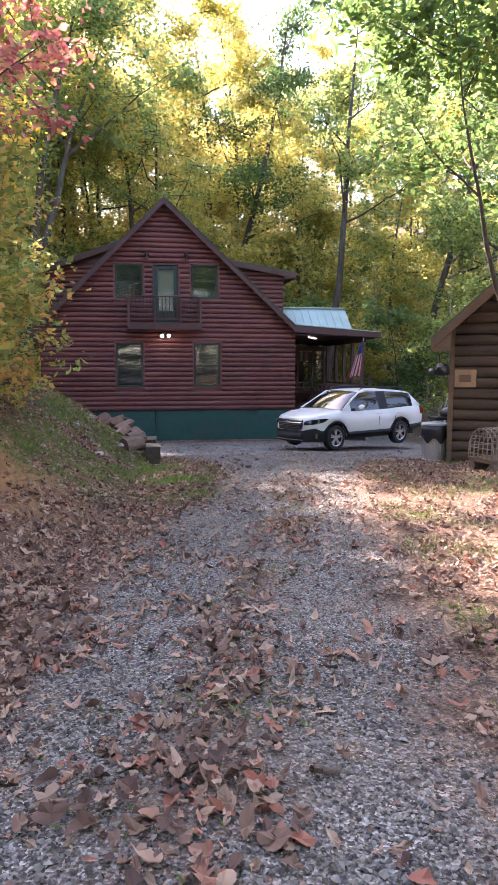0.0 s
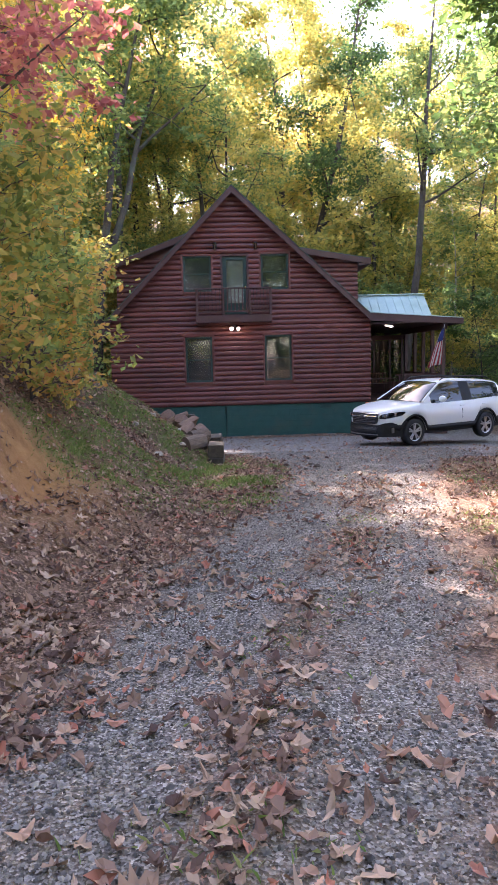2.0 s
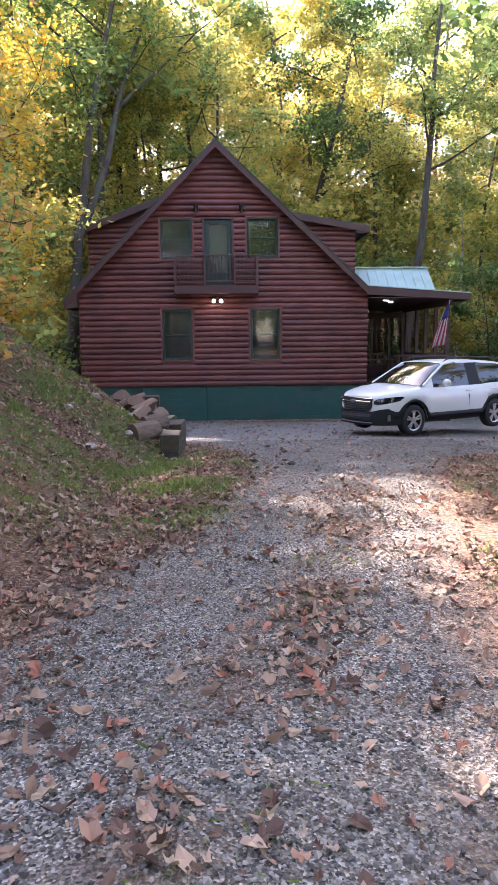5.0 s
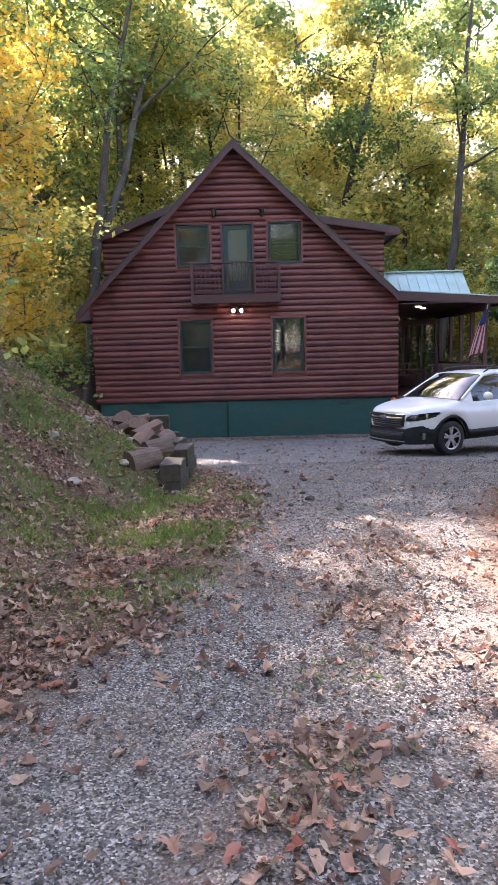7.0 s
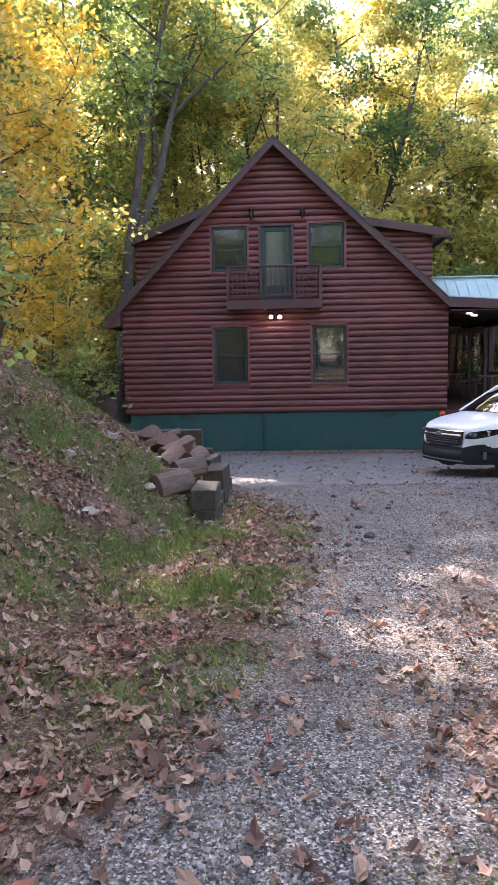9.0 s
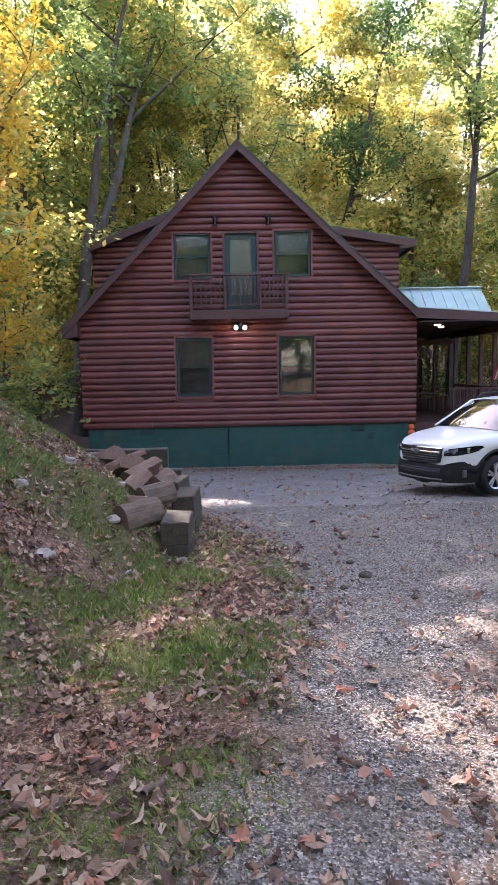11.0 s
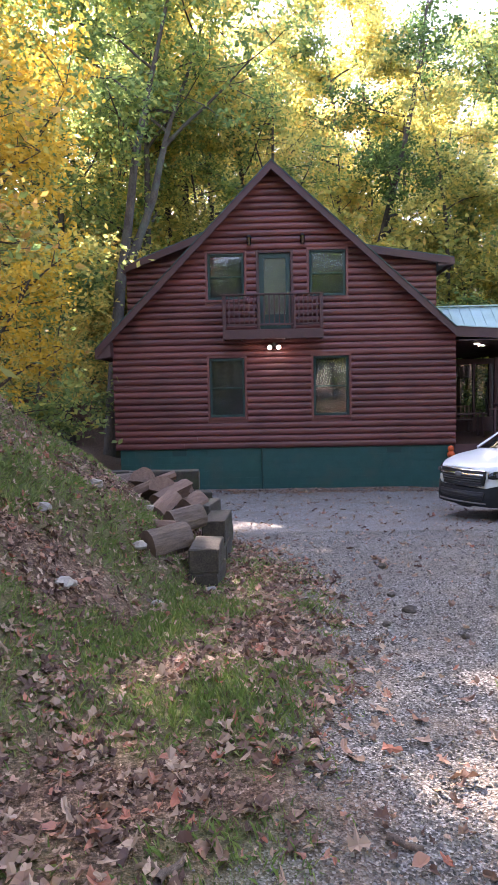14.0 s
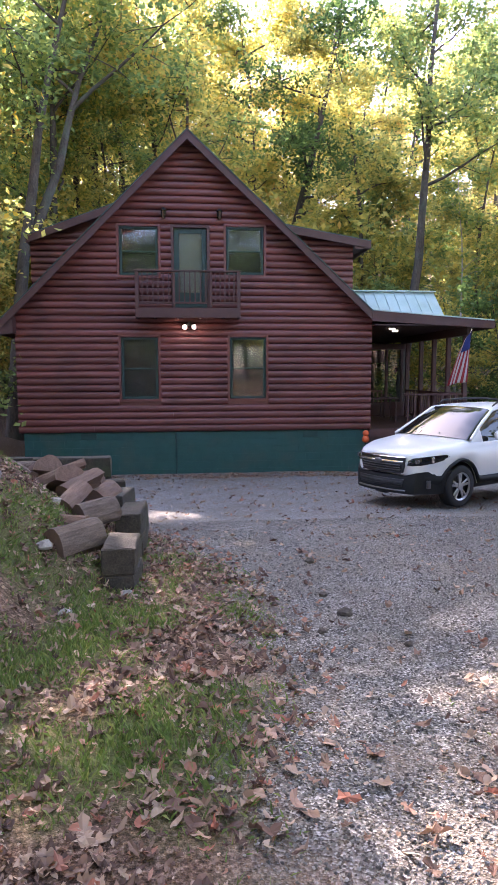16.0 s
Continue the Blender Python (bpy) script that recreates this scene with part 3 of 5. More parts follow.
for y0, y1 in ((0.15, 1.3), (1.3, 2.4), (2.4, 3.5), (3.5, 4.8)):
    part("top_rail", boxed(PX - 0.05, PX + 0.05, y0 + 0.062, y1 - 0.062, PF + 0.90, PF + 0.95, 0.004), TRIM, porch)
    part("bottom_rail", boxed(PX - 0.03, PX + 0.03, y0 + 0.062, y1 - 0.062, PF + 0.10, PF + 0.15), TRIM, porch)
    for i in range(1, 7):
        y = y0 + (y1 - y0) * i / 7
        part("baluster", boxed(PX - 0.02, PX + 0.02, y - 0.02, y + 0.02, PF + 0.152, PF + 0.898), TRIM, porch)
xs = np.linspace(5.75, PX - 0.06, 9)
part("top_rail", boxed(5.6, PX - 0.062, 0.11, 0.19, PF + 0.90, PF + 0.95, 0.004), TRIM, porch)
for x in xs[:-1]:
    part("baluster", boxed(x - 0.02, x + 0.02, 0.13, 0.17, PF + 0.02, PF + 0.898), TRIM, porch)
# glazed end wall of the porch
gw = part("end_wall", boxed(XR + 0.01, PX + 0.05, 5.22, 5.30, PF, PF + 0.5), TRIM, porch, "glazed end wall with curtains")
part("head_beam", boxed(XR + 0.01, PX + 0.05, 5.22, 5.30, 3.5, 3.69), TRIM, gw)
for x in (4.66, 5.3, 6.05, 6.75, 7.3):
    part("mullion", boxed(x - 0.04, x + 0.04, 5.2, 5.30, PF + 0.502, 3.498), TRIM, gw)
for a, b in ((4.7, 5.26), (5.34, 6.01), (6.09, 6.71), (6.79, 7.26)):
    p = part("pane", boxed(a, b, 5.25, 5.256, PF + 0.502, 3.498), GLASS, gw)
    p.visible_shadow = False


def curtain(x0, x1, z0, z1, y, parent):
    bm = bmesh.new()
    nx = 30
    for k in range(nx + 1):
        x = x0 + (x1 - x0) * k / nx
        yy = y + 0.025 * math.sin(k * 1.9)
        low = z0 + 0.03 * abs(math.sin(k * 0.6))
        bm.verts.new((x, yy, low))
        bm.verts.new((x, yy, z1))
    bm.verts.ensure_lookup_table()
    for k in range(nx):
        bm.faces.new([bm.verts[i] for i in (2 * k, 2 * k + 2, 2 * k + 3, 2 * k + 1)])
    bmesh.ops.solidify(bm, geom=bm.faces[:], thickness=0.004)
    return part("curtain", bm, CURTAIN, parent, "pale lace valance", True)


curtain(4.72, 6.7, 3.02, 3.46, 5.34, gw)
curtain(6.1, 6.35, 1.5, 3.0, 5.36, gw)
for x, y in ((5.84, 1.64), (5.45, 0.75)):
    dl = thing("ceiling_downlight", "small lit recessed downlight in the porch ceiling", "ceiling light", "porch downlights")
    part("trim_ring", cyl(bmesh.new(), (x, y, 3.93), (x, y, 3.915), 0.095, seg=20), PEWTER, dl)
    part("diffuser", cyl(bmesh.new(), (x, y, 3.914), (x, y, 3.905), 0.08, seg=20), LAMP, dl, "glowing diffuser")
# cross gable behind, with standing seams
cg = thing("porch_cross_roof", "pale green standing-seam metal roof over the porch", "roof")
CY0, CY1, CZ0, CZ1, CX = 2.0, 3.3, 4.12, 5.24, 7.63


def cross_z(y):
    return CZ0 + (CZ1 - CZ0) * (y - CY0) / (CY1 - CY0)


def strip(x0, x1, lift, thick):
    bm = bmesh.new()
    v = [bm.verts.new(p) for p in ((x0, CY0, CZ0 + lift), (x1, CY0, CZ0 + lift), (x1, CY1, CZ1 + lift), (x0, CY1, CZ1 + lift))]
    w = [bm.verts.new(p) for p in ((x0, CY0, CZ0 + lift - thick), (x1, CY0, CZ0 + lift - thick), (x1, CY1, CZ1 + lift - thick), (x0, CY1, CZ1 + lift - thick))]
    bm.faces.new(v), bm.faces.new(w[::-1])
    for i in range(4):
        bm.faces.new((v[i], w[i], w[(i + 1) % 4], v[(i + 1) % 4]))
    bmesh.ops.recalc_face_normals(bm, faces=bm.faces)
    return bm


for i in range(11):
    x = 4.0 + i * 0.33
    part("roof_panel", strip(x, x + 0.328, 0, 0.03), METALROOF, cg)
    part("seam", strip(x - 0.012, x + 0.012, 0.034, 0.03), METALROOF, cg)
part("ridge_cap", boxed(4.0, CX + 0.05, CY1 - 0.08, CY1 + 0.08, CZ1 + 0.01, CZ1 + 0.05, 0.01), METALROOF, cg)
bm = prism(bmesh.new(), [(-CY0, CZ0 - 0.05), (-CY1, CZ1 - 0.05), (-(2 * CY1 - CY0), CZ0 - 0.05)], CX - 0.05, CX)
bmesh.ops.transform(bm, matrix=Matrix.Rotation(radians(-90), 4, "Z") @ Matrix.Diagonal((1, 1, 1, 1)), verts=bm.verts)
part("gable_end", bm, TRIM, cg)
part("back_slope", prism(bmesh.new(), [(4.0, CZ0), (CX, CZ0), (CX, CZ0 + 0.03), (4.0, CZ0 + 0.03)], CY1, 2 * CY1 - CY0), METALROOF, cg)

# ---- the car ----
def build_car():
    car = thing("car", "white estate car with black cladding parked on the gravel", "car")
    F, R, WR = 0.95, 3.695, 0.35
    U = sorted({*np.linspace(0.0, 4.86, 60).round(3), 0.05, 0.1, 4.8, 4.84})

    def half(u):
        return 0.925 * min(1, (0.60 + 0.40 * (min(u, 0.75) / 0.75) ** 0.5)) * min(1, 0.86 + 0.14 * (min(4.86 - u, 0.7) / 0.7) ** 0.6)

    def front(v):
        """How far back the nose lies at v from the middle."""
        ub = 0.75 * (max(min(abs(v), 0.925) / 0.925 - 0.6, 0) / 0.4) ** 2
        return ub + 0.10 * min(abs(v) / 0.6, 1) ** 2 * max(0, 1 - ub / 0.6)

    def top(u):
        return float(np.interp(u, [0, 0.06, 0.2, 0.6, 1.25, 1.7, 3.2, 4.3, 4.7, 4.86], [0.84, 0.885, 0.93, 0.99, 1.07, 1.06, 1.08, 1.12, 1.12, 1.02]))

    def low(u, r=0.42):
        z = float(np.interp(u, [0, 0.1, 0.5, 1.4, 3.2, 4.5, 4.86], [0.50, 0.42, 0.36, 0.36, 0.36, 0.40, 0.52]))
        for c in (F, R):
            if abs(u - c) < r:
                z = max(z, 0.34 + math.sqrt(r * r - (u - c) ** 2))
        return z

    def shell(zlo, zhi, out, u0=0.0, u1=4.86, cap=True):
        bm = bmesh.new()
        rows = []
        for u in U:
            if u < u0 or u > u1:
                continue
            a, b, w = zlo(u), zhi(u), half(u) + out
            ring_ = []
            for k in range(7):
                f = k / 6
                z = a + (b - a) * f
                bulge = 1 - 0.055 * (2 * f - 1) ** 2 - (0.05 * f ** 4 if cap else 0)
                ring_.append((w * bulge, z))
            if cap:
                ring_ += [(w * 0.80, b + 0.025), (w * 0.45, b + 0.04), (0, b + 0.045)]
            def at(v):
                return u + 0.10 * min(abs(v) / 0.6, 1) ** 2 * max(0, 1 - u / 0.6)

            rows.append([bm.verts.new((at(v), -v, z)) for v, z in ring_] + [bm.verts.new((at(v), v, z)) for v, z in (ring_[-2::-1] if cap else ring_[::-1])])
        for p, q in zip(rows, rows[1:]):
            for k in range(len(p) - 1):
                if not cap and k == 6:
                    continue
                bm.faces.new((p[k], p[k + 1], q[k + 1], q[k]))
        if cap:
            bm.faces.new(rows[0][::-1]), bm.faces.new(rows[-1])
        bmesh.ops.recalc_face_normals(bm, faces=bm.faces)
        return bm

    body = part("body", shell(low, top, 0), WHITE, car, "white painted body shell", True)
    # cladding along the sills and round the arches
    part("cladding", shell(lambda u: low(u), lambda u: max(low(u, 0.49), 0.50, 0.60 if u < 0.5 or u > 4.15 else 0.0), 0.014, 0.12, 4.86, False), CLAD, car, "black wheel-arch and sill cladding", True)
    part("underbody", boxed(0.5, 4.5, -0.74, 0.74, 0.26, 0.62), CLAD, car)
    # bumper, grille, lamps
    def nose(u0, z0, z1, w, mat, name, label="", parent=car, d=0.05, lift=0.0, taper=0.0):
        """A band across the nose; lift raises its upper edge towards the ends, taper narrows the foot."""
        bm = bmesh.new()
        pts = []
        for k in range(25):
            e = -1 + k / 12
            up = lift * min(max((abs(e) - 0.55) / 0.25, 0), 1)
            va, vb = e * w * (1 - taper), e * w
            ua, ub = u0 + front(va * 1.03), u0 + front(vb * 1.03)
            pts.append([bm.verts.new(p) for p in ((ua, va, z0), ((ua + ub) / 2 - 0.014, (va + vb) / 2, (z0 + z1) / 2), (ub, vb, z1 + up), (ub + d, vb, z1 + up), (ua + d, va, z0))])
        for a, b in zip(pts, pts[1:]):
            for k in range(5):
                bm.faces.new((a[k], b[k], b[(k + 1) % 5], a[(k + 1) % 5]))
        bm.faces.new(pts[0]), bm.faces.new(pts[-1][::-1])
        bmesh.ops.recalc_face_normals(bm, faces=bm.faces)
        return part(name, bm, mat, parent, label)

    bp = nose(-0.045, 0.26, 0.555, 0.885, CLAD, "front_bumper", "black plastic front bumper", d=0.22, lift=0.075, taper=0.04)
    nose(-0.062, 0.37, 0.50, 0.50, BLACK, "air_intake", parent=bp, d=0.03, taper=0.08)
    for z in (0.405, 0.455):
        nose(-0.070, z, z + 0.012, 0.46, CLAD, "intake_bar", parent=bp, d=0.02)
    nose(-0.062, 0.300, 0.325, 0.52, PEWTER, "skid_strip", parent=bp, d=0.03)
    gr = nose(-0.030, 0.60, 0.855, 0.50, BLACK, "grille", "black hexagonal grille in a bright surround", d=0.08, taper=0.13)
    for z in (0.64, 0.68, 0.72):
        nose(-0.046, z, z + 0.014, 0.42, PEWTER, "grille_bar", parent=gr, d=0.02)
    nose(-0.052, 0.765, 0.80, 0.475, CHROME, "grille_wing", parent=gr, d=0.02)
    nose(-0.040, 0.845, 0.862, 0.505, CHROME, "grille_trim", parent=gr, d=0.03)
    nose(-0.040, 0.588, 0.602, 0.44, CHROME, "grille_trim", parent=gr, d=0.03)
    bm = bmesh.new()
    bmesh.ops.create_uvsphere(bm, u_segments=14, v_segments=8, radius=1, matrix=Matrix.Translation((-0.065, 0, 0.78)) @ Matrix.Diagonal((0.014, 0.085, 0.05, 1)))
    part("badge", bm, PEWTER, gr, "oval bright badge", True)
    for s in (-1, 1):
        bm = bmesh.new()
        rows = []
        for v, z, h in ((0.53, 0.765, 0.035), (0.60, 0.785, 0.062), (0.70, 0.800, 0.066), (0.79, 0.825, 0.060), (0.85, 0.850, 0.045), (0.885, 0.875, 0.012)):
            u = front(v * 1.035)
            rows.append([bm.verts.new(p) for p in ((u - 0.030, s * (v + 0.006), z - h), (u - 0.034, s * (v + 0.010), z), (u - 0.014, s * (v + 0.004), z + h), (u + 0.12, s * (v - 0.10), z + h), (u + 0.12, s * (v - 0.10), z - h))])
        for a, b in zip(rows, rows[1:]):
            for k in range(5):
                bm.faces.new((a[k], b[k], b[(k + 1) % 5], a[(k + 1) % 5]))
        bm.faces.new(rows[0]), bm.faces.new(rows[-1])
        bmesh.ops.recalc_face_normals(bm, faces=bm.faces)
        hl = part("headlight", bm, CARGLASS, car, "dark swept headlight")
        u = front(0.66 * 1.035)
        part("lens", cyl(bmesh.new(), (u + 0.03, s * 0.655, 0.795), (u - 0.045, s * 0.665, 0.795), 0.036), PEWTER, hl)
        u = front(0.78 * 1.035)
        part("running_light", boxed(u - 0.05, u + 0.02, s * 0.79 - 0.012, s * 0.79 + 0.012, 0.775, 0.865, 0.004), CHROME, hl)
        u = front(0.76 * 1.03)
        part("fog_light", boxed(u - 0.075, u, s * 0.775 - 0.02, s * 0.775 + 0.02, 0.36, 0.49, 0.006), PEWTER, car)
        bm = bmesh.new()
        box(bm, 4.72, 4.83, min(s * 0.62, s * 0.86), max(s * 0.62, s * 0.86), 0.86, 1.04, 0.02)
        part("tail_light", bm, TAIL, car, "red tail light")
    # greenhouse
    def cabin_row(u):
        zt = float(np.interp(u, [1.22, 1.6, 2.05, 2.5, 3.2, 4.0, 4.35, 4.72], [1.10, 1.35, 1.585, 1.635, 1.635, 1.585, 1.53, 1.14]))
        zb = top(u) - 0.01
        wb = half(u) * 0.90
        wt = float(np.interp(zt, [1.1, 1.64], [0.80, 0.60]))
        return zb, zt, wb, wt

    bm = bmesh.new()
    us = [1.22, 1.4, 1.6, 1.85, 2.05, 2.25, 2.5, 2.8, 3.2, 3.6, 4.0, 4.2, 4.35, 4.55, 4.72]
    rows = []
    for u in us:
        zb, zt, wb, wt = cabin_row(u)
        prof = [(wb, zb), (wb + (wt - wb) * 0.5 + 0.012, zb + (zt - zb) * 0.5), (wt + 0.03, zt - 0.05 * min(1, (zt - zb) * 3)), (wt - 0.04, zt), (wt * 0.5, zt + 0.02), (0, zt + 0.026)]
        rows.append([bm.verts.new((u, -v, z)) for v, z in prof] + [bm.verts.new((u, v, z)) for v, z in prof[-2::-1]])
    for i, (p, q) in enumerate(zip(rows, rows[1:])):
        for k in range(len(p) - 1):
            f = bm.faces.new((p[k], p[k + 1], q[k + 1], q[k]))
            side = k < 2 or k > 7
            screen = us[i + 1] <= 2.06 and 2 <= k <= 7
            back = us[i] >= 4.35 and 2 <= k <= 7
            pillar = (us[i] in (2.8,)) or us[i] >= 4.35 or us[i + 1] <= 1.6
            f.material_index = 1 if (screen or back or (side and not pillar)) else 0
            if side and us[i] == 2.8:
                f.material_index = 2
    bmesh.ops.recalc_face_normals(bm, faces=bm.faces)
    part("greenhouse", bm, [WHITE, CARGLASS, CLAD], car, "white roof over dark tinted glass", True)
    for s in (-1, 1):
        bm = bmesh.new()
        tube(bm, [Vector((u, s * 0.60, z)) for u, z in ((2.15, 1.63), (2.3, 1.70), (2.8, 1.715), (3.5, 1.71), (4.0, 1.67), (4.15, 1.60))], [0.012, 0.02, 0.022, 0.022, 0.02, 0.012], 8)
        part("roof_rail", bm, CLAD, car, "black roof rail", True)
        bm = tube(bmesh.new(), [Vector((u, s * w, z)) for u, w, z in ((1.25, 0.84, 1.10), (1.7, 0.72, 1.36), (2.06, 0.655, 1.565), (2.5, 0.63, 1.61))], [0.03, 0.032, 0.03, 0.02], 6)
        part("front_pillar", bm, WHITE, car, "", True)
        bm = bmesh.new()
        bmesh.ops.create_uvsphere(bm, u_segments=14, v_segments=9, radius=1, matrix=Matrix.Translation((1.85, s * 1.0, 1.16)) @ Matrix.Diagonal((0.075, 0.12, 0.085, 1)))
        part("door_mirror", bm, WHITE, car, "", True)
        for u in (2.62, 3.5):
            part("door_handle", cyl(bmesh.new(), (u, s * 0.915, 0.95), (u + 0.2, s * 0.905, 0.955), 0.016), WHITE, car)
        for u in (2.72, 3.42):
            part("door_seam", boxed(u - 0.004, u + 0.004, min(s * 0.90, s * 0.926), max(s * 0.90, s * 0.922), 0.60, 0.86), CLAD, car)
        for c in (F, R):
            tyre = bmesh.new()
            prof = [(0.235, -0.11), (0.30, -0.115), (0.34, -0.10), (WR, -0.07), (WR, 0.07), (0.34, 0.10), (0.30, 0.115), (0.235, 0.11)]
            rings = [[tyre.verts.new((r * math.cos(a), y, r * math.sin(a))) for r, y in prof] for a in np.linspace(0, 2 * math.pi, 37)[:-1]]
            for i in range(36):
                p, q = rings[i], rings[(i + 1) % 36]
                for k in range(7):
                    tyre.faces.new((p[k], p[k + 1], q[k + 1], q[k]))
            bmesh.ops.recalc_face_normals(tyre, faces=tyre.faces)
            wheel = part("wheel", tyre, RUBBER, car, "black tyre on a ten-spoke alloy rim", True)
            wheel.location = (c, s * 0.80, WR)
            rim = bmesh.new()
            cyl(rim, (0, s * 0.02, 0), (0, s * 0.03, 0), 0.236, seg=36)
            part("rim_back", rim, BLACK, wheel)
            rim = bmesh.new()
            for k in range(5):
                a = 2 * math.pi * k / 5 + 0.3
                for d in (-0.17, 0.17):
                    m = Matrix.Rotation(-(a + d), 4, "Y")
                    box(rim, 0.04, 0.225, s * 0.075 - 0.014, s * 0.075 + 0.014, -0.019, 0.019, 0.006, m)
            cyl(rim, (0, s * 0.05, 0), (0, s * 0.098, 0), 0.06, seg=16)
            outer = [[rim.verts.new((r * math.cos(a), y, r * math.sin(a))) for r, y in ((0.212, s * 0.085), (0.243, s * 0.105), (0.243, s * 0.06))] for a in np.linspace(0, 2 * math.pi, 37)[:-1]]
            for i in range(36):
                p, q = outer[i], outer[(i + 1) % 36]
                for k in range(2):
                    rim.faces.new((p[k], p[k + 1], q[k + 1], q[k]))
            part("rim", rim, RIM, wheel, "bright alloy rim")
    # the near front wheel at (4.11, -7.09), the near rear wheel at (6.48, -5.80)
    ahead = Vector((4.11 - 6.48, -7.09 + 5.80, 0)).normalized()
    rz = math.atan2(-ahead.y, -ahead.x)
    turn = Matrix.Rotation(rz, 4, "Z")
    z0 = min(land(4.11, -7.09), land(6.48, -5.8), land(3.4, -5.7)) - 0.01
    foot = turn @ Vector((F, -0.9, 0))
    base = Vector((4.11, -7.09, 0)) - foot
    car.matrix_basis = Matrix.Translation((base.x, base.y, 0.455)) @ turn
    return car


build_car()

# ---- flag on the porch post ----
flag = thing("flag", "striped red, white and blue cloth flag hanging from a porch pole", "flag")
P0, P1 = Vector((7.28, 0.08, 3.30)), Vector((7.0, -1.0, 3.80))
part("pole", cyl(bmesh.new(), P0, P1, 0.013, seg=8), FLAGWHITE, flag)


def cloth(name, u0, u1, v0, v1, mat, lift=0.0):
    """A piece of the cloth between fractions u along the pole and v down the drop."""
    bm = bmesh.new()
    nu, nv = max(2, int(14 * (u1 - u0))), max(2, int(26 * (v1 - v0)))
    grid = []
    for i in range(nu + 1):
        u = u0 + (u1 - u0) * i / nu
        row = []
        for j in range(nv + 1):
            v = v0 + (v1 - v0) * j / nv
            p = P1.lerp(P0, 0.02 + 0.5 * u) + Vector((-0.16 * v - 0.42 * u * (0.15 + 0.85 * v ** 0.6), 0.0, -1.35 * v * (1 - 0.10 * u)))
            fold = 0.055 * math.sin(7.5 * u + 1.5 * v) * (0.25 + v)
            p += Vector((fold + lift * 0.9, -lift - 0.3 * fold, 0))
            row.append(bm.verts.new(p))
        grid.append(row)
    for i in range(nu):
        for j in range(nv):
            bm.faces.new((grid[i][j], grid[i + 1][j], grid[i + 1][j + 1], grid[i][j + 1]))
    bmesh.ops.solidify(bm, geom=bm.faces[:], thickness=0.003)
    return part(name, bm, mat, flag, "", True)


for i in range(13):
    a, b = i / 13, (i + 1) / 13
    cloth("stripe", a, b, 0.36 if i < 7 else 0.0, 1.0, FLAGRED if i % 2 == 0 else FLAGWHITE)
cloth("canton", 0, 7 / 13, 0, 0.36, FLAGBLUE, 0.0)
for r in range(5):
    for c in range(4):
        u, v = 0.04 + r * 0.1, 0.03 + c * 0.082 + (r % 2) * 0.03
        cloth("star", u, u + 0.035, v, v + 0.03, FLAGWHITE, 0.006)

# ---- small things on the porch ----
bench = thing("porch_bench", "dark slatted wooden bench on the porch", "bench")
part("seat", boxed(5.0, 6.5, 4.4, 4.85, PF + 0.42, PF + 0.46), SOFFIT, bench)
part("top_rail", boxed(5.0, 6.5, 4.83, 4.88, PF + 0.86, PF + 0.92), OLDWOOD, bench)
for i in range(11):
    x = 5.04 + i * 0.14
    part("slat", boxed(x, x + 0.05, 4.84, 4.87, PF + 0.462, PF + 0.858), OLDWOOD, bench)
for x in (5.02, 6.42):
    for y in (4.42, 4.8):
        part("leg", boxed(x, x + 0.06, y, y + 0.05, PF, PF + 0.418), SOFFIT, bench)
table = thing("porch_table", "dark wooden table on the porch", "table")
part("tabletop", boxed(5.1, 6.3, 2.5, 3.2, PF + 0.70, PF + 0.74, 0.005), SOFFIT, table)
for x in (5.15, 6.2):
    for y in (2.55, 3.1):
        part("leg", boxed(x, x + 0.05, y, y + 0.05, PF, PF + 0.698), SOFFIT, table)
orn = thing("pumpkin_ornament", "stacked orange pumpkin ornament against the foundation", "ornament")
for z, r in ((1.06, 0.085), (0.90, 0.10)):
    bm = bmesh.new()
    bmesh.ops.create_uvsphere(bm, u_segments=16, v_segments=10, radius=r)
    for v in bm.verts:
        a = math.atan2(v.co.y, v.co.x)
        v.co.xy *= 1 + 0.06 * math.cos(8 * a)
    bmesh.ops.translate(bm, vec=(4.48, -0.16, z), verts=bm.verts)
    part("pumpkin", bm, ORANGE, orn, "", True)
part("stake", cyl(bmesh.new(), (4.48, -0.16, 0.0), (4.48, -0.16, 0.82), 0.012), BLACK, orn)

# ---- the shed ----
shed = thing("shed", "weathered brown log shed with a gabled roof beside the drive", "shed")
SX, SY, SW = 4.72, -12.5, 4.4
SZ = 0.80
EZ, RZ2 = 2.98, 5.62
mid = SX + SW / 2


def shed_z(x):
    return RZ2 - abs(x - mid) * 0.92


part("wall_front", prism(bmesh.new(), [(SX, SZ - 0.5), (SX + SW, SZ - 0.5), (SX + SW, shed_z(SX + SW) - 0.08), (mid, RZ2 - 0.08), (SX, shed_z(SX) - 0.08)], SY + 0.02, SY + 0.16), OLDLOG, shed)
sw = part("wall_side", boxed(SX, SX + 0.14, SY + 0.16, SY + 4.5, SZ - 0.7, shed_z(SX) - 0.08), OLDLOG, shed)
part("wall_side", boxed(SX + SW - 0.14, SX + SW, SY + 0.16, SY + 4.5, SZ - 0.7, shed_z(SX) - 0.08), OLDLOG, shed)
part("wall_back", prism(bmesh.new(), [(SX, SZ - 0.7), (SX + SW, SZ - 0.7), (SX + SW, shed_z(SX + SW) - 0.08), (mid, RZ2 - 0.08), (SX, shed_z(SX) - 0.08)], SY + 4.5, SY + 4.64), OLDLOG, shed)
z = SZ - 0.1
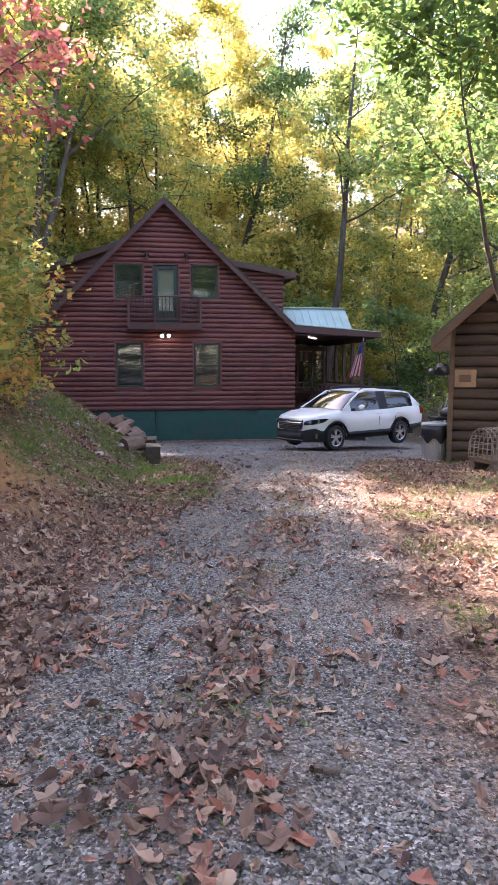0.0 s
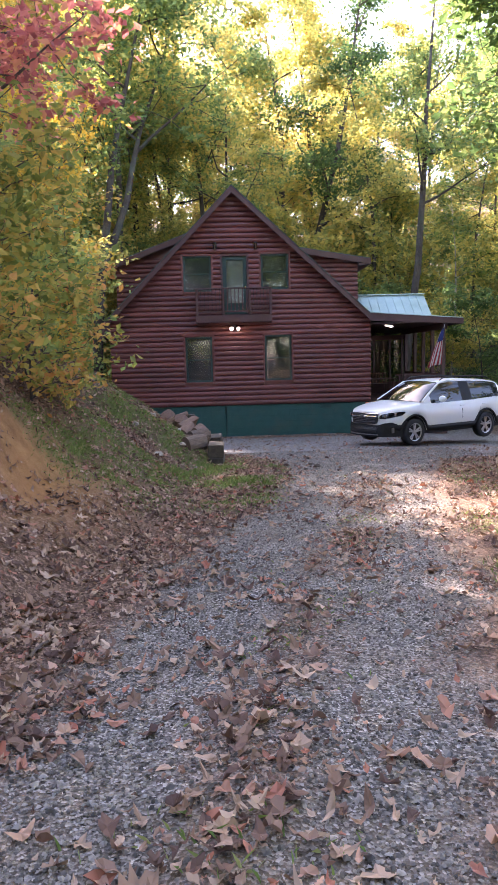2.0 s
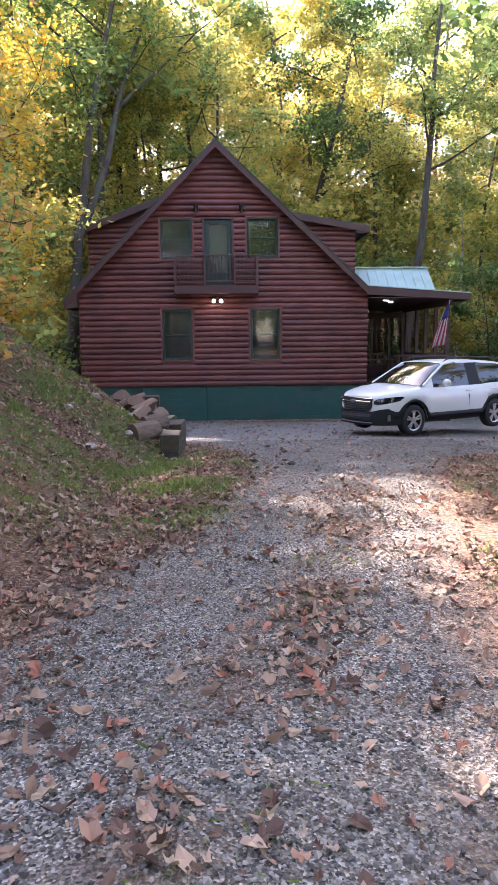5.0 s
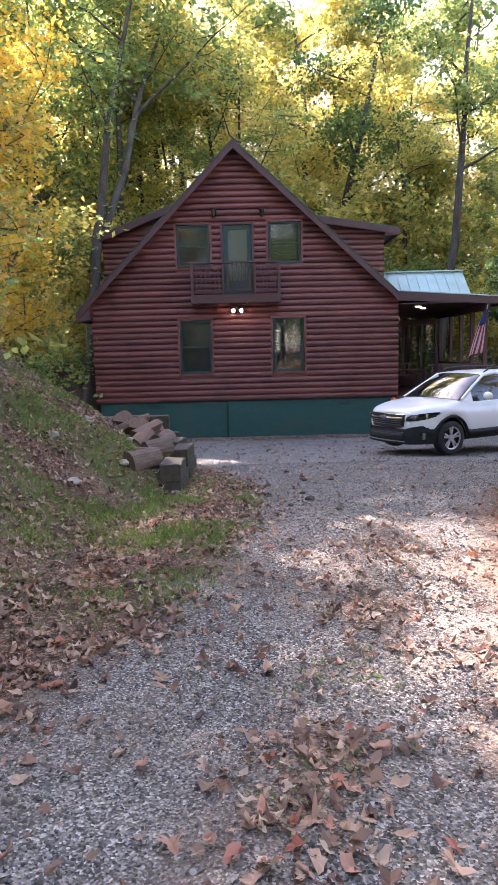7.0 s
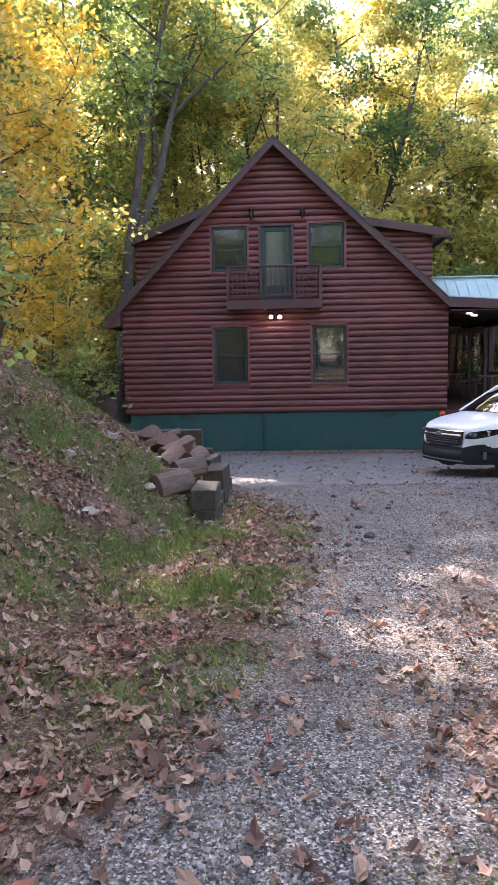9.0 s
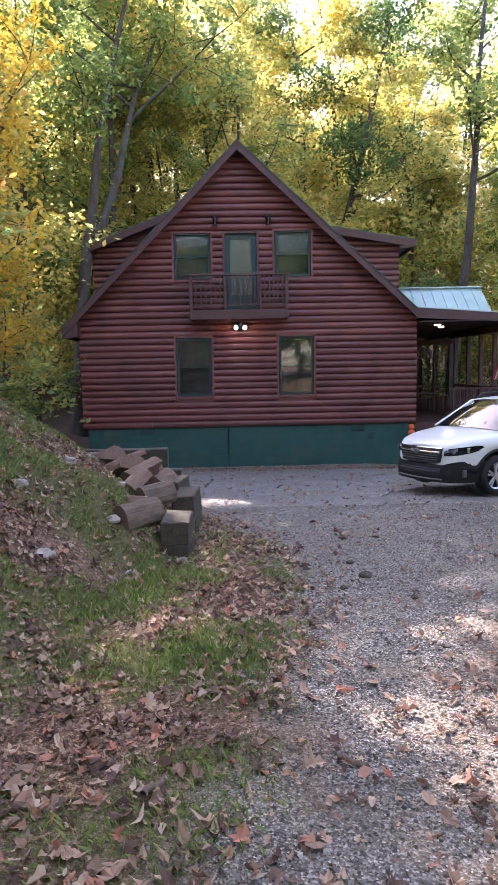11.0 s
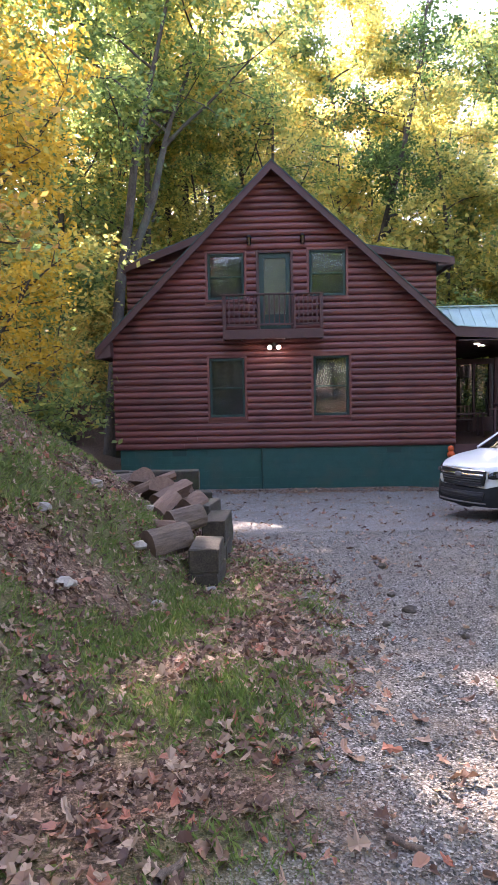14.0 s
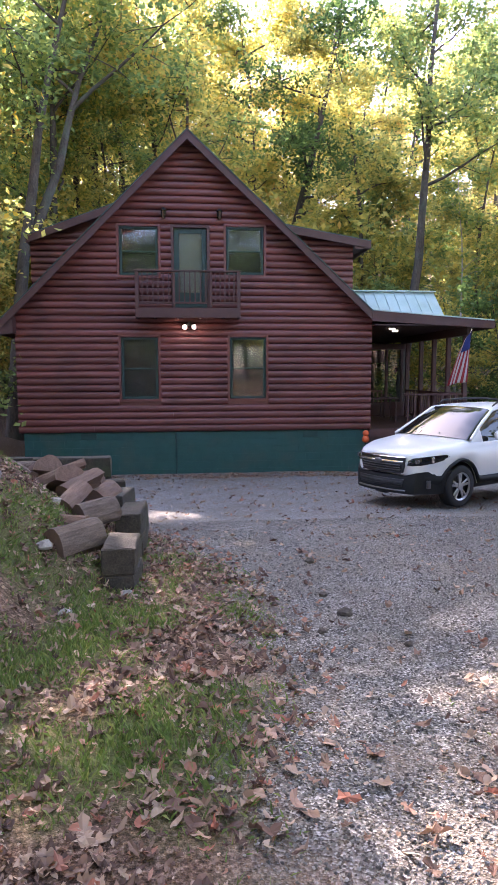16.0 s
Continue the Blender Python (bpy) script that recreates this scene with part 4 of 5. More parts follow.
while z < RZ2 - 0.3:
    e = (RZ2 - z - 0.27) / 0.92
    siding_log(max(SX + 0.05, mid - e), min(SX + SW, mid + e), z, shed, y=SY + 0.02, mat=OLDLOG, deep=0.075, pitch=0.205)
    z += 0.205
part("corner_board", boxed(SX - 0.045, SX + 0.05, SY - 0.07, SY + 0.06, SZ - 0.3, shed_z(SX) - 0.1, 0.006), OLDWOOD, shed)
for s in (-1, 1):
    e = mid + s * (SW / 2 + 0.36)
    lo, hi = sorted((e, mid))
    part("roof_slope", prism(bmesh.new(), [(lo, shed_z(lo)), (hi, shed_z(hi)), (hi, shed_z(hi) - 0.07), (lo, shed_z(lo) - 0.07)], SY - 0.45, SY + 5.0), OLDWOOD, shed)
    part("roof_sheet", prism(bmesh.new(), [(lo, shed_z(lo) + 0.03), (hi, shed_z(hi) + 0.03), (hi, shed_z(hi) + 0.002), (lo, shed_z(lo) + 0.002)], SY - 0.48, SY + 5.0), DARKROOF, shed)
    part("rake_board", prism(bmesh.new(), [(lo, shed_z(lo)), (hi, shed_z(hi)), (hi, shed_z(hi) - 0.2), (lo, shed_z(lo) - 0.2)], SY - 0.49, SY - 0.452), OLDWOOD, shed)
part("eave_return", prism(bmesh.new(), [(SX - 0.36, shed_z(SX - 0.36) - 0.08), (SX, shed_z(SX) - 0.1), (SX, shed_z(SX - 0.36) - 0.22), (SX - 0.36, shed_z(SX - 0.36) - 0.22)], SY - 0.45, SY - 0.3), OLDWOOD, shed)
sign = thing("wooden_sign", "small pale wooden plaque hung on the shed wall", "sign")
part("board", boxed(SX + 0.06, SX + 0.46, SY - 0.085, SY - 0.065, 2.36, 2.70, 0.006), surface("plaque wood", (0.2, 0.11, 0.05), (0.42, 0.25, 0.13), 6, 60), sign)
part("painted_mark", boxed(SX + 0.15, SX + 0.36, SY - 0.091, SY - 0.087, 2.46, 2.60, 0.001), OLDWOOD, sign)
# dark ornament below the eave
bird = thing("hanging_basket", "dark hanging basket below the shed eave", "basket")
bm = bmesh.new()
for k in range(7):
    a = rng.uniform(0, 6.28)
    bmesh.ops.create_icosphere(bm, subdivisions=2, radius=rng.uniform(0.07, 0.12), matrix=Matrix.Translation((4.5 + 0.13 * math.cos(a), -12.42 + 0.1 * math.sin(a), 2.63 + rng.uniform(-0.05, 0.08))))
for v in bm.verts:
    v.co += Vector((rng.uniform(-1, 1), rng.uniform(-1, 1), rng.uniform(-1, 1))) * 0.018
part("basket", bm, BLACK, bird)
part("hook", cyl(bmesh.new(), (4.5, -12.42, 2.7), (4.5, -12.42, 3.0), 0.008), BLACK, bird)

SHED_TURN = Matrix.Translation((SX, SY, 0)) @ Matrix.Rotation(radians(-31), 4, "Z") @ Matrix.Translation((-SX, -SY, 0))
for ob in (shed, sign):
    ob.matrix_basis = SHED_TURN

# ---- bin, stand, crate ----
bin_ = thing("dustbin", "ribbed galvanised dustbin with a black liner and grey lid", "dustbin")
BXX, BYY = 4.58, -12.15
bz = land(BXX, BYY) - 0.01
bm = bmesh.new()
rows = []
for z, r in ((0, 0.225), (0.05, 0.24), (0.06, 0.228), (0.40, 0.25), (0.72, 0.262)):
    rows.append([bm.verts.new(((r * (1.0 if k % 2 else 0.97)) * math.cos(k * math.pi / 24), (r * (1.0 if k % 2 else 0.97)) * math.sin(k * math.pi / 24), z)) for k in range(48)])
for p, q in zip(rows, rows[1:]):
    for k in range(48):
        bm.faces.new((p[k], p[(k + 1) % 48], q[(k + 1) % 48], q[k]))
bm.faces.new(rows[0][::-1])
part("can", bm, GALV, bin_)
bm = bmesh.new()
rows = []
for z, r in ((0.44, 0.272), (0.55, 0.282), (0.66, 0.278), (0.735, 0.275), (0.745, 0.25)):
    rows.append([bm.verts.new(((r + 0.01 * math.sin(5 * k)) * math.cos(k * math.pi / 18), (r + 0.01 * math.cos(7 * k)) * math.sin(k * math.pi / 18), z + (0.06 * math.sin(k * 1.1) if z < 0.5 else 0))) for k in range(36)])
for p, q in zip(rows, rows[1:]):
    for k in range(36):
        bm.faces.new((p[k], p[(k + 1) % 36], q[(k + 1) % 36], q[k]))
part("liner", bm, BAG, bin_, "black plastic liner", True)
bm = cyl(bmesh.new(), (0, 0, 0.748), (0, 0, 0.775), 0.285, 0.27, seg=36)
cyl(bm, (0, 0, 0.7755), (0, 0, 0.81), 0.25, 0.10, seg=36)
part("lid", bm, LID, bin_, "grey lid")
part("lid_handle", tube(bmesh.new(), [Vector((-0.08, 0, 0.80)), Vector((-0.06, 0, 0.85)), Vector((0.06, 0, 0.85)), Vector((0.08, 0, 0.80))], [0.01] * 4, 6), BLACK, bin_)
for s in (-1, 1):
    part("side_handle", tube(bmesh.new(), [Vector((s * 0.25, -0.06, 0.52)), Vector((s * 0.31, -0.05, 0.50)), Vector((s * 0.31, 0.05, 0.50)), Vector((s * 0.25, 0.06, 0.52))], [0.008] * 4, 6), GALV, bin_)
bin_.matrix_basis = Matrix.Translation((BXX, BYY, bz))

grill = thing("grill", "black barbecue grill with a side shelf behind the bin", "grill")
gx, gy = 5.6, -10.6
gz = land(gx, gy)
part("shelf", boxed(-0.35, 0.35, -0.22, 0.22, 0.86, 0.92, 0.008), BLACK, grill)
bm = bmesh.new()
bmesh.ops.create_uvsphere(bm, u_segments=16, v_segments=10, radius=1, matrix=Matrix.Translation((0.1, 0, 0.99)) @ Matrix.Diagonal((0.26, 0.2, 0.16, 1)))
part("hood", bm, BLACK, grill, "", True)
for x in (-0.3, 0.3):
    for y in (-0.18, 0.18):
        part("leg", cyl(bmesh.new(), (x, y, 0), (x, y, 0.86), 0.016), BLACK, grill)
grill.matrix_basis = Matrix.Translation((gx, gy, gz - 0.005))
crate = thing("wire_crate", "old slatted wire crate with rounded top on a log stand", "crate")
cx, cy = 4.72, -14.2
cz = land(cx, cy)
bm = bmesh.new()
box(bm, -0.32, 0.5, -0.3, 0.3, 0.16, 0.22)
part("base", bm, OLDWOOD, crate)
for y in (-0.24, 0.24):
    part("foot", cyl(bmesh.new(), (-0.3, y, 0.08), (0.5, y, 0.08), 0.08, seg=12), LOGBARK, crate)
for i in range(9):
    x = -0.32 + i * 0.1
    pts = [Vector((x, 0.3 * math.cos(a), 0.22 + 0.52 * math.sin(a) ** 0.7)) for a in np.linspace(0.0, math.pi, 13)]
    part("hoop", tube(bmesh.new(), pts, [0.012] * 13, 5), WIRE, crate)
for k in range(13):
    a = math.pi * k / 12
    y, z = 0.3 * math.cos(a), 0.22 + 0.52 * math.sin(a) ** 0.7
    part("wire", cyl(bmesh.new(), (-0.33, y, z), (0.5, y, z), 0.007, seg=5), WIRE, crate)
for k in range(6):
    y = -0.25 + k * 0.1
    h = 0.52 * (1 - (y / 0.3) ** 2) ** 0.35
    part("end_wire", cyl(bmesh.new(), (-0.325, y, 0.22), (-0.325, y, 0.22 + h), 0.007, seg=5), WIRE, crate)
for k in range(4):
    part("end_wire", cyl(bmesh.new(), (-0.328, -0.28, 0.3 + k * 0.1), (-0.328, 0.28, 0.3 + k * 0.1), 0.007, seg=5), WIRE, crate)
crate.matrix_basis = Matrix.Translation((cx, cy, cz - 0.01)) @ Matrix.Rotation(radians(12), 4, "Z")

# ---- retaining timbers, firewood, globe ----
def timber(x, y, z, length, ang, h=0.2, w=0.2):
    t = thing("retaining_timber", "dark mossy square timber of a low retaining wall", "timber", "retaining timbers")
    bm = box(bmesh.new(), -length / 2, length / 2, -w / 2, w / 2, 0, h, 0.012)
    bmesh.ops.subdivide_edges(bm, edges=[e for e in bm.edges if e.calc_length() > 0.15], cuts=3)
    for v in bm.verts:
        v.co += Vector([rng.uniform(-1, 1) * 0.006 for _ in range(3)])
    part("beam", bm, BLOCK, t)
    t.matrix_basis = pose(x, y, z, rng.uniform(-2, 2), rng.uniform(-2, 2), ang)
    return t


for x, y, z, length, ang, h, w in ((-1.02, -11.80, 0.80, 0.58, 86, 0.23, 0.28), (-1.02, -11.82, 1.035, 0.54, 89, 0.23, 0.28), (-1.04, -11.1, 0.76, 0.8, 90, 0.23, 0.24), (-1.03, -10.3, 0.72, 0.7, 88, 0.26, 0.26), (-1.03, -10.32, 0.985, 0.66, 86, 0.255, 0.26),
                               (-1.12, -9.45, 0.62, 0.9, 80, 0.24, 0.24), (-1.30, -8.75, 0.58, 0.62, 76, 0.30, 0.24), (-1.30, -8.76, 0.885, 0.58, 78, 0.26, 0.24), (-1.58, -8.2, 0.60, 0.62, 20, 0.30, 0.26), (-1.60, -8.2, 0.905, 0.60, 14, 0.30, 0.26),
                               (-2.05, -7.85, 0.70, 1.05, 8, 0.50, 0.22), (-2.05, -7.85, 1.205, 1.08, 4, 0.29, 0.24), (-3.1, -7.75, 0.80, 1.0, 3, 0.42, 0.22), (-3.1, -7.75, 1.225, 0.98, 3, 0.27, 0.22)):
    timber(x, y, z, length, ang, h, w)


def firewood(x, y, z, r, length, rx, ry, rz, split=True):
    r, length = r * 0.85, length * 0.78
    z = max(z - 0.08, land(x, y) + r * 0.55)
    f = thing("firewood_log", "cut and split firewood log lying on the bank", "firewood", "firewood heap")
    n = 14
    span = math.pi * (1.1 if split else 2)
    bm = bmesh.new()
    rows = []
    for s in np.linspace(-length / 2, length / 2, 6):
        row = []
        for k in range(n):
            a = span * k / (n - 1 if split else n)
            rr = r * (1 + 0.08 * math.sin(3 * a + x * 7) + rng.uniform(-0.03, 0.03))
            row.append(bm.verts.new((rr * math.cos(a), rr * math.sin(a), s)))
        if split:
            row.append(bm.verts.new((rng.uniform(-0.02, 0.02), -0.05 * r, s)))
        rows.append(row)
    m = len(rows[0])
    for p, q in zip(rows, rows[1:]):
        for k in range(m):
            fc = bm.faces.new((p[k], p[(k + 1) % m], q[(k + 1) % m], q[k]))
            fc.material_index = 1 if not split or k < n - 1 else 0
    bm.faces.new(rows[0][::-1]), bm.faces.new(rows[-1])
    bmesh.ops.recalc_face_normals(bm, faces=bm.faces)
    part("wood", bm, [SPLIT, LOGBARK if not split else SPLIT], f)
    f.matrix_basis = pose(x, y, z, rx, ry, rz)


for a in ((-1.42, -11.75, 1.25, 0.17, 0.62, 88, 0, 140, False), (-1.36, -10.75, 1.36, 0.155, 0.55, 86, 0, 132, False), (-1.62, -10.55, 1.30, 0.17, 0.6, 70, 35, 150), (-1.58, -10.1, 1.50, 0.17, 0.7, 62, 60, 118), (-1.40, -9.75, 1.34, 0.16, 0.6, 84, 20, 160),
          (-1.95, -9.9, 1.42, 0.24, 0.95, 66, 30, 35), (-2.2, -9.6, 1.46, 0.22, 0.95, 62, 25, 28), (-1.75, -9.2, 1.40, 0.18, 0.7, 80, 40, 70), (-2.35, -9.7, 1.62, 0.12, 0.8, 100, 0, 40, False), (-2.5, -9.0, 1.52, 0.15, 1.0, 80, 10, 60, False),
          (-1.75, -9.75, 1.66, 0.10, 0.42, 70, 30, 100), (-2.75, -8.5, 1.5, 0.13, 0.9, 85, 0, 66, False), (-1.5, -11.3, 1.22, 0.10, 0.4, 88, 30, 60)):
    firewood(*a)
globe = thing("garden_globe", "white round garden globe on the bank", "ornament")
bm = bmesh.new()
bmesh.ops.create_uvsphere(bm, u_segments=24, v_segments=16, radius=0.13)
part("sphere", bm, BALL, globe, "", True)
part("collar", cyl(bmesh.new(), (0, 0, -0.2), (0, 0, -0.115), 0.06, 0.05), STONE, globe)
globe.matrix_basis = Matrix.Translation((-4.0, -4.6, land(-4.0, -4.6) + 0.19))

# ---- trees ----
GREENS = [(0.0, (0.085, 0.145, 0.055)), (0.35, (0.18, 0.27, 0.09)), (0.65, (0.31, 0.39, 0.12)), (0.85, (0.432, 0.432, 0.108)), (1.0, (0.552, 0.432, 0.108))]
YELLOWS = [(0.0, (0.17, 0.24, 0.08)), (0.3, (0.38, 0.40, 0.12)), (0.6, (0.62, 0.54, 0.15)), (0.85, (0.78, 0.60, 0.16)), (1.0, (0.650, 0.350, 0.112))]
REDS = [(0.0, (0.20, 0.06, 0.06)), (0.4, (0.42, 0.13, 0.12)), (0.65, (0.58, 0.24, 0.19)), (0.85, (0.60, 0.33, 0.14)), (1.0, (0.45, 0.42, 0.12))]
GOLDS = [(0.0, (0.34, 0.25, 0.05)), (0.4, (0.62, 0.43, 0.06)), (0.8, (0.80, 0.53, 0.07)), (1.0, (0.66, 0.55, 0.14))]
TURNS = [(0.0, (0.10, 0.16, 0.04)), (0.4, (0.28, 0.30, 0.07)), (0.7, (0.52, 0.36, 0.09)), (1.0, (0.60, 0.27, 0.09))]
DEEPS = [(0.0, (0.046, 0.092, 0.032)), (0.5, (0.103, 0.184, 0.057)), (0.85, (0.184, 0.287, 0.081)), (1.0, (0.322, 0.356, 0.103))]
LEAF_GREEN, LEAF_YELLOW, LEAF_RED, LEAF_DEEP = leafy("green leaves", GREENS, 0.74), leafy("yellow leaves", YELLOWS, 0.74), leafy("red leaves", REDS, 0.6), leafy("deep green leaves", DEEPS, 0.6)
LEAF_GOLD, LEAF_TURN = leafy("golden leaves", GOLDS, 0.68), leafy("turning leaves", TURNS, 0.65)


def leaf_mesh(name, centres, size, mat, seed, flat=0.35):
    """Many small pointed leaves, each one folded along its rib."""
    r = np.random.default_rng(seed)
    n = len(centres)
    s = size * r.uniform(0.6, 1.35, (n, 1))
    a = r.normal(size=(n, 3))
    a[:, 2] *= 0.6
    a /= np.linalg.norm(a, axis=1, keepdims=True)
    b = r.normal(size=(n, 3)) * (1, 1, flat)
    b -= (b * a).sum(1, keepdims=True) * a
    b /= np.linalg.norm(b, axis=1, keepdims=True)
    up = np.cross(a, b)
    v = np.stack([centres - a * s * 0.55, centres + b * s * 0.34 + up * s * 0.08, centres + a * s * 0.6, centres - b * s * 0.34 + up * s * 0.08], 1).reshape(-1, 3)
    i = np.arange(n) * 4
    f = np.concatenate([np.stack([i, i + 1, i + 2], 1), np.stack([i, i + 2, i + 3], 1)])
    me = bpy.data.meshes.new(name)
    me.from_pydata(v.tolist(), [], f.tolist())
    me.materials.append(mat)
    return me


def tree(name, label, height, r0, base, spread_, leaves, size, leafmat, seed, lean=(0, 0), limbs=9, bark=BARK, fork=False, top_bare=0.0):
    """A tapered trunk with limbs and twigs, and a crown of loose leaf clumps about the twigs."""
    r = random.Random(seed)
    t = thing(name, label, "tree")
    bm = bmesh.new()

    def path(p, d, length, n, wob):
        pts = [p.copy()]
        for _ in range(n):
            d = (d + Vector([r.gauss(0, wob) for _ in range(3)])).normalized()
            p = p + d * length / n
            pts.append(p.copy())
        return pts

    stems = [path(Vector((0, 0, -0.3)), Vector((lean[0], lean[1], 1)).normalized(), height, 9, 0.045)]
    tube(bm, stems[0], [max(r0 * (1 - 0.93 * i / 9), 0.012) * (1.35 if i == 0 else 1) for i in range(10)], 9)
    if fork:
        stems.append(path(stems[0][3], Vector((0.42, 0.1, 1)).normalized(), height * 0.62, 7, 0.06))
        tube(bm, stems[1], [max(r0 * 0.7 * (1 - 0.92 * i / 7), 0.012) for i in range(8)], 8)
    tips = []
    for k in range(limbs):
        st = r.choice(stems)
        f = base + (0.97 - base) * (k + r.random()) / limbs
        q = f * (len(st) - 1)
        i = min(int(q), len(st) - 2)
        p = st[i].lerp(st[i + 1], q - i)
        a = r.uniform(0, 6.283) if k % 2 else k * 2.4
        length = spread_ * (1.1 - 0.55 * f) * r.uniform(0.7, 1.25)
        limb = path(p, Vector((math.cos(a), math.sin(a), r.uniform(0.25, 0.8))).normalized(), length, 5, 0.16)
        rr = max(r0 * 0.42 * (1 - f * 0.7), 0.014)
        tube(bm, limb, [rr * (1 - 0.85 * j / 5) for j in range(6)], 6)
        tips += [(limb[j], 0.5 + 0.1 * j) for j in (3, 4, 5)]
        for j in (2, 3, 4, 5):
            for _ in range(2):
                tw = path(limb[j], Vector((r.gauss(0, 1), r.gauss(0, 1), r.gauss(0.3, 0.5))).normalized(), length * 0.38, 3, 0.2)
                tube(bm, tw, [rr * 0.3, rr * 0.22, rr * 0.15, 0.004], 4)
                tips += [(tw[2], 0.6), (tw[3], 0.75)]
    part("trunk", bm, bark, t, "", True)
    g = np.random.default_rng(seed + 50)
    cs, wt = np.array([p for p, _ in tips]), np.array([w for _, w in tips])
    pick = g.integers(0, len(cs), leaves)
    off = g.normal(size=(leaves, 3)) * (wt[pick] * spread_ * 0.12 * g.uniform(0.3, 1.6, leaves))[:, None] * (1, 1, 0.6)
    c = part_from(leaf_mesh("crown", cs[pick] + off, size, leafmat, seed), t)
    return t


def part_from(me, parent, name="crown"):
    ob = new(name, me)
    ob.parent = parent
    return ob


def plant(t, x, y, s, a, first):
    """The first tree is set down itself; the others are copies."""
    m = pose(x, y, land(x, y) - 0.05, 0, 0, a)
    if not first:
        t = copy_thing(t, m)
    t.matrix_basis = m @ Matrix.Diagonal((s, s, s, 1))
    return t


fr = random.Random(21)
TALL = [tree("tall_tree", "tall slender woodland tree with green and yellowing leaves", 19, 0.24, 0.30, 4.6, 13000, 0.16, LEAF_GREEN, 1),
        tree("tall_tree", "tall woodland tree with bright yellow autumn leaves", 17, 0.20, 0.25, 4.2, 13000, 0.16, LEAF_YELLOW, 2),
        tree("tall_tree", "tall woodland tree with mid-green leaves", 20, 0.26, 0.35, 4.8, 13000, 0.16, LEAF_DEEP, 3, (0.06, 0)),
        tree("tall_tree", "tall woodland tree turning from green to gold", 18, 0.18, 0.20, 4.0, 13000, 0.16, LEAF_YELLOW, 4, (-0.05, 0.02))]
LOW = [tree("understorey_tree", "young understorey tree with green leaves", 6.5, 0.06, 0.12, 2.6, 4500, 0.15, LEAF_GREEN, 11, limbs=8),
       tree("understorey_tree", "young understorey tree with yellow leaves", 7.0, 0.06, 0.10, 2.6, 4500, 0.15, LEAF_YELLOW, 12, limbs=8),
       tree("understorey_tree", "young understorey tree with deep green leaves", 5.5, 0.05, 0.10, 2.4, 4500, 0.14, LEAF_DEEP, 13, limbs=8)]
used = set()


def put(kind, k, x, y, s):
    key = (kind, k)
    plant((TALL if kind == "t" else LOW)[k], x, y, s, fr.uniform(0, 360), key not in used)
    used.add(key)


# rows of the wood behind the cabin, denser near its edge
for y, n, lo, hi in ((13.5, 7, -19, 21), (19, 8, -24, 26), (26, 9, -26, 30), (34, 9, -30, 34), (44, 9, -36, 40), (54, 8, -40, 44)):
    for i in range(n):
        x = lo + (hi - lo) * (i + 0.5) / n + fr.uniform(-1.6, 1.6)
        put("t", fr.choice((0, 1, 1, 2, 3, 3, 0)), x, y + fr.uniform(-2, 2), fr.uniform(0.85, 1.2) * (1.0 if y < 22 else 1.25))
for y, n, lo, hi in ((12.5, 13, -15, 17), (17, 14, -19, 22), (22, 14, -22, 26), (29, 15, -28, 32), (38, 14, -32, 38)):
    for i in range(n):
        x = lo + (hi - lo) * (i + 0.5) / n + fr.uniform(-1.0, 1.0)
        put("l", fr.choice((0, 1, 1, 2, 0)), x, y + fr.uniform(-1.5, 1.5), fr.uniform(0.8, 1.35))
for i in range(14):
    put("l", (0, 1, 2, 1)[i % 4], -13.5 + (i % 7) * 1.6 if i < 7 else 1.5 + (i % 7) * 1.5, 14.5 + (i * 3.7) % 8, fr.uniform(1.4, 1.8))
# both flanks
for x, y, k in ((-10.5, 4, 0), (-12, 9, 1), (-9, -2.5, 3), (-13, -6, 2), (-9.3, 10.8, 0), (-12.8, 14.5, 3), (-7.4, 13.2, 0), (-11.2, 0.6, 2), (-4.2, 14.6, 1), (12.2, 6, 2), (13.5, 0, 0), (15.5, 9, 3), (15, -5, 1), (17, 3, 2)):
    put("t", k, x, y, fr.uniform(0.85, 1.1))
for x, y, k in ((-7.6, 1.5, 1), (-8.2, 5.5, 0), (-7.2, -2.5, 0), (-9.5, 0, 2), (-7.0, 9.5, 1), (10.6, 4, 2), (11.6, 1, 0), (10.2, 8.5, 1), (12.5, -2.5, 2), (9.6, 11, 0), (13.5, -6, 0), (11.0, -4.5, 0), (14, 4.5, 1), (12.4, 7.6, 2)):
    put("l", k, x, y, fr.uniform(0.75, 1.15))
# mostly unseen tall trees, added to shade the drive from above
for x, y, k, s in ((-9.5, -10, 2, 1.05), (-8.8, -15.5, 0, 1.0), (9.2, -9.5, 2, 1.0), (10.5, -16, 0, 1.05), (-9, -21, 2, 1.0), (8.5, -22, 3, 1.0), (-8, -30, 3, 1.0), (9, -30, 0, 1.0)):
    put("t", k, x, y, s)
# unseen trees behind the camera, added to darken what the window panes reflect
for i in range(11):
    put("t", (0, 2, 3)[i % 3], -17 + i * 3.4, -37 - (i * 5) % 7, 1.0)
for x, y, k in ((0, -31.5, 0), (3.4, -32, 2), (6.8, -31, 0), (-3.8, -31.5, 2)):
    put("l", k, x, y, 1.6)
for x, y in ((1, -35), (5, -35.5), (-3.5, -35)):
    put("t", 2, x, y, 0.9)
for x, y, k, s_ in ((-5.6, 15, 3, 1.4), (-3, 20, 3, 1.4)):
    put("t", k, x, y, s_)
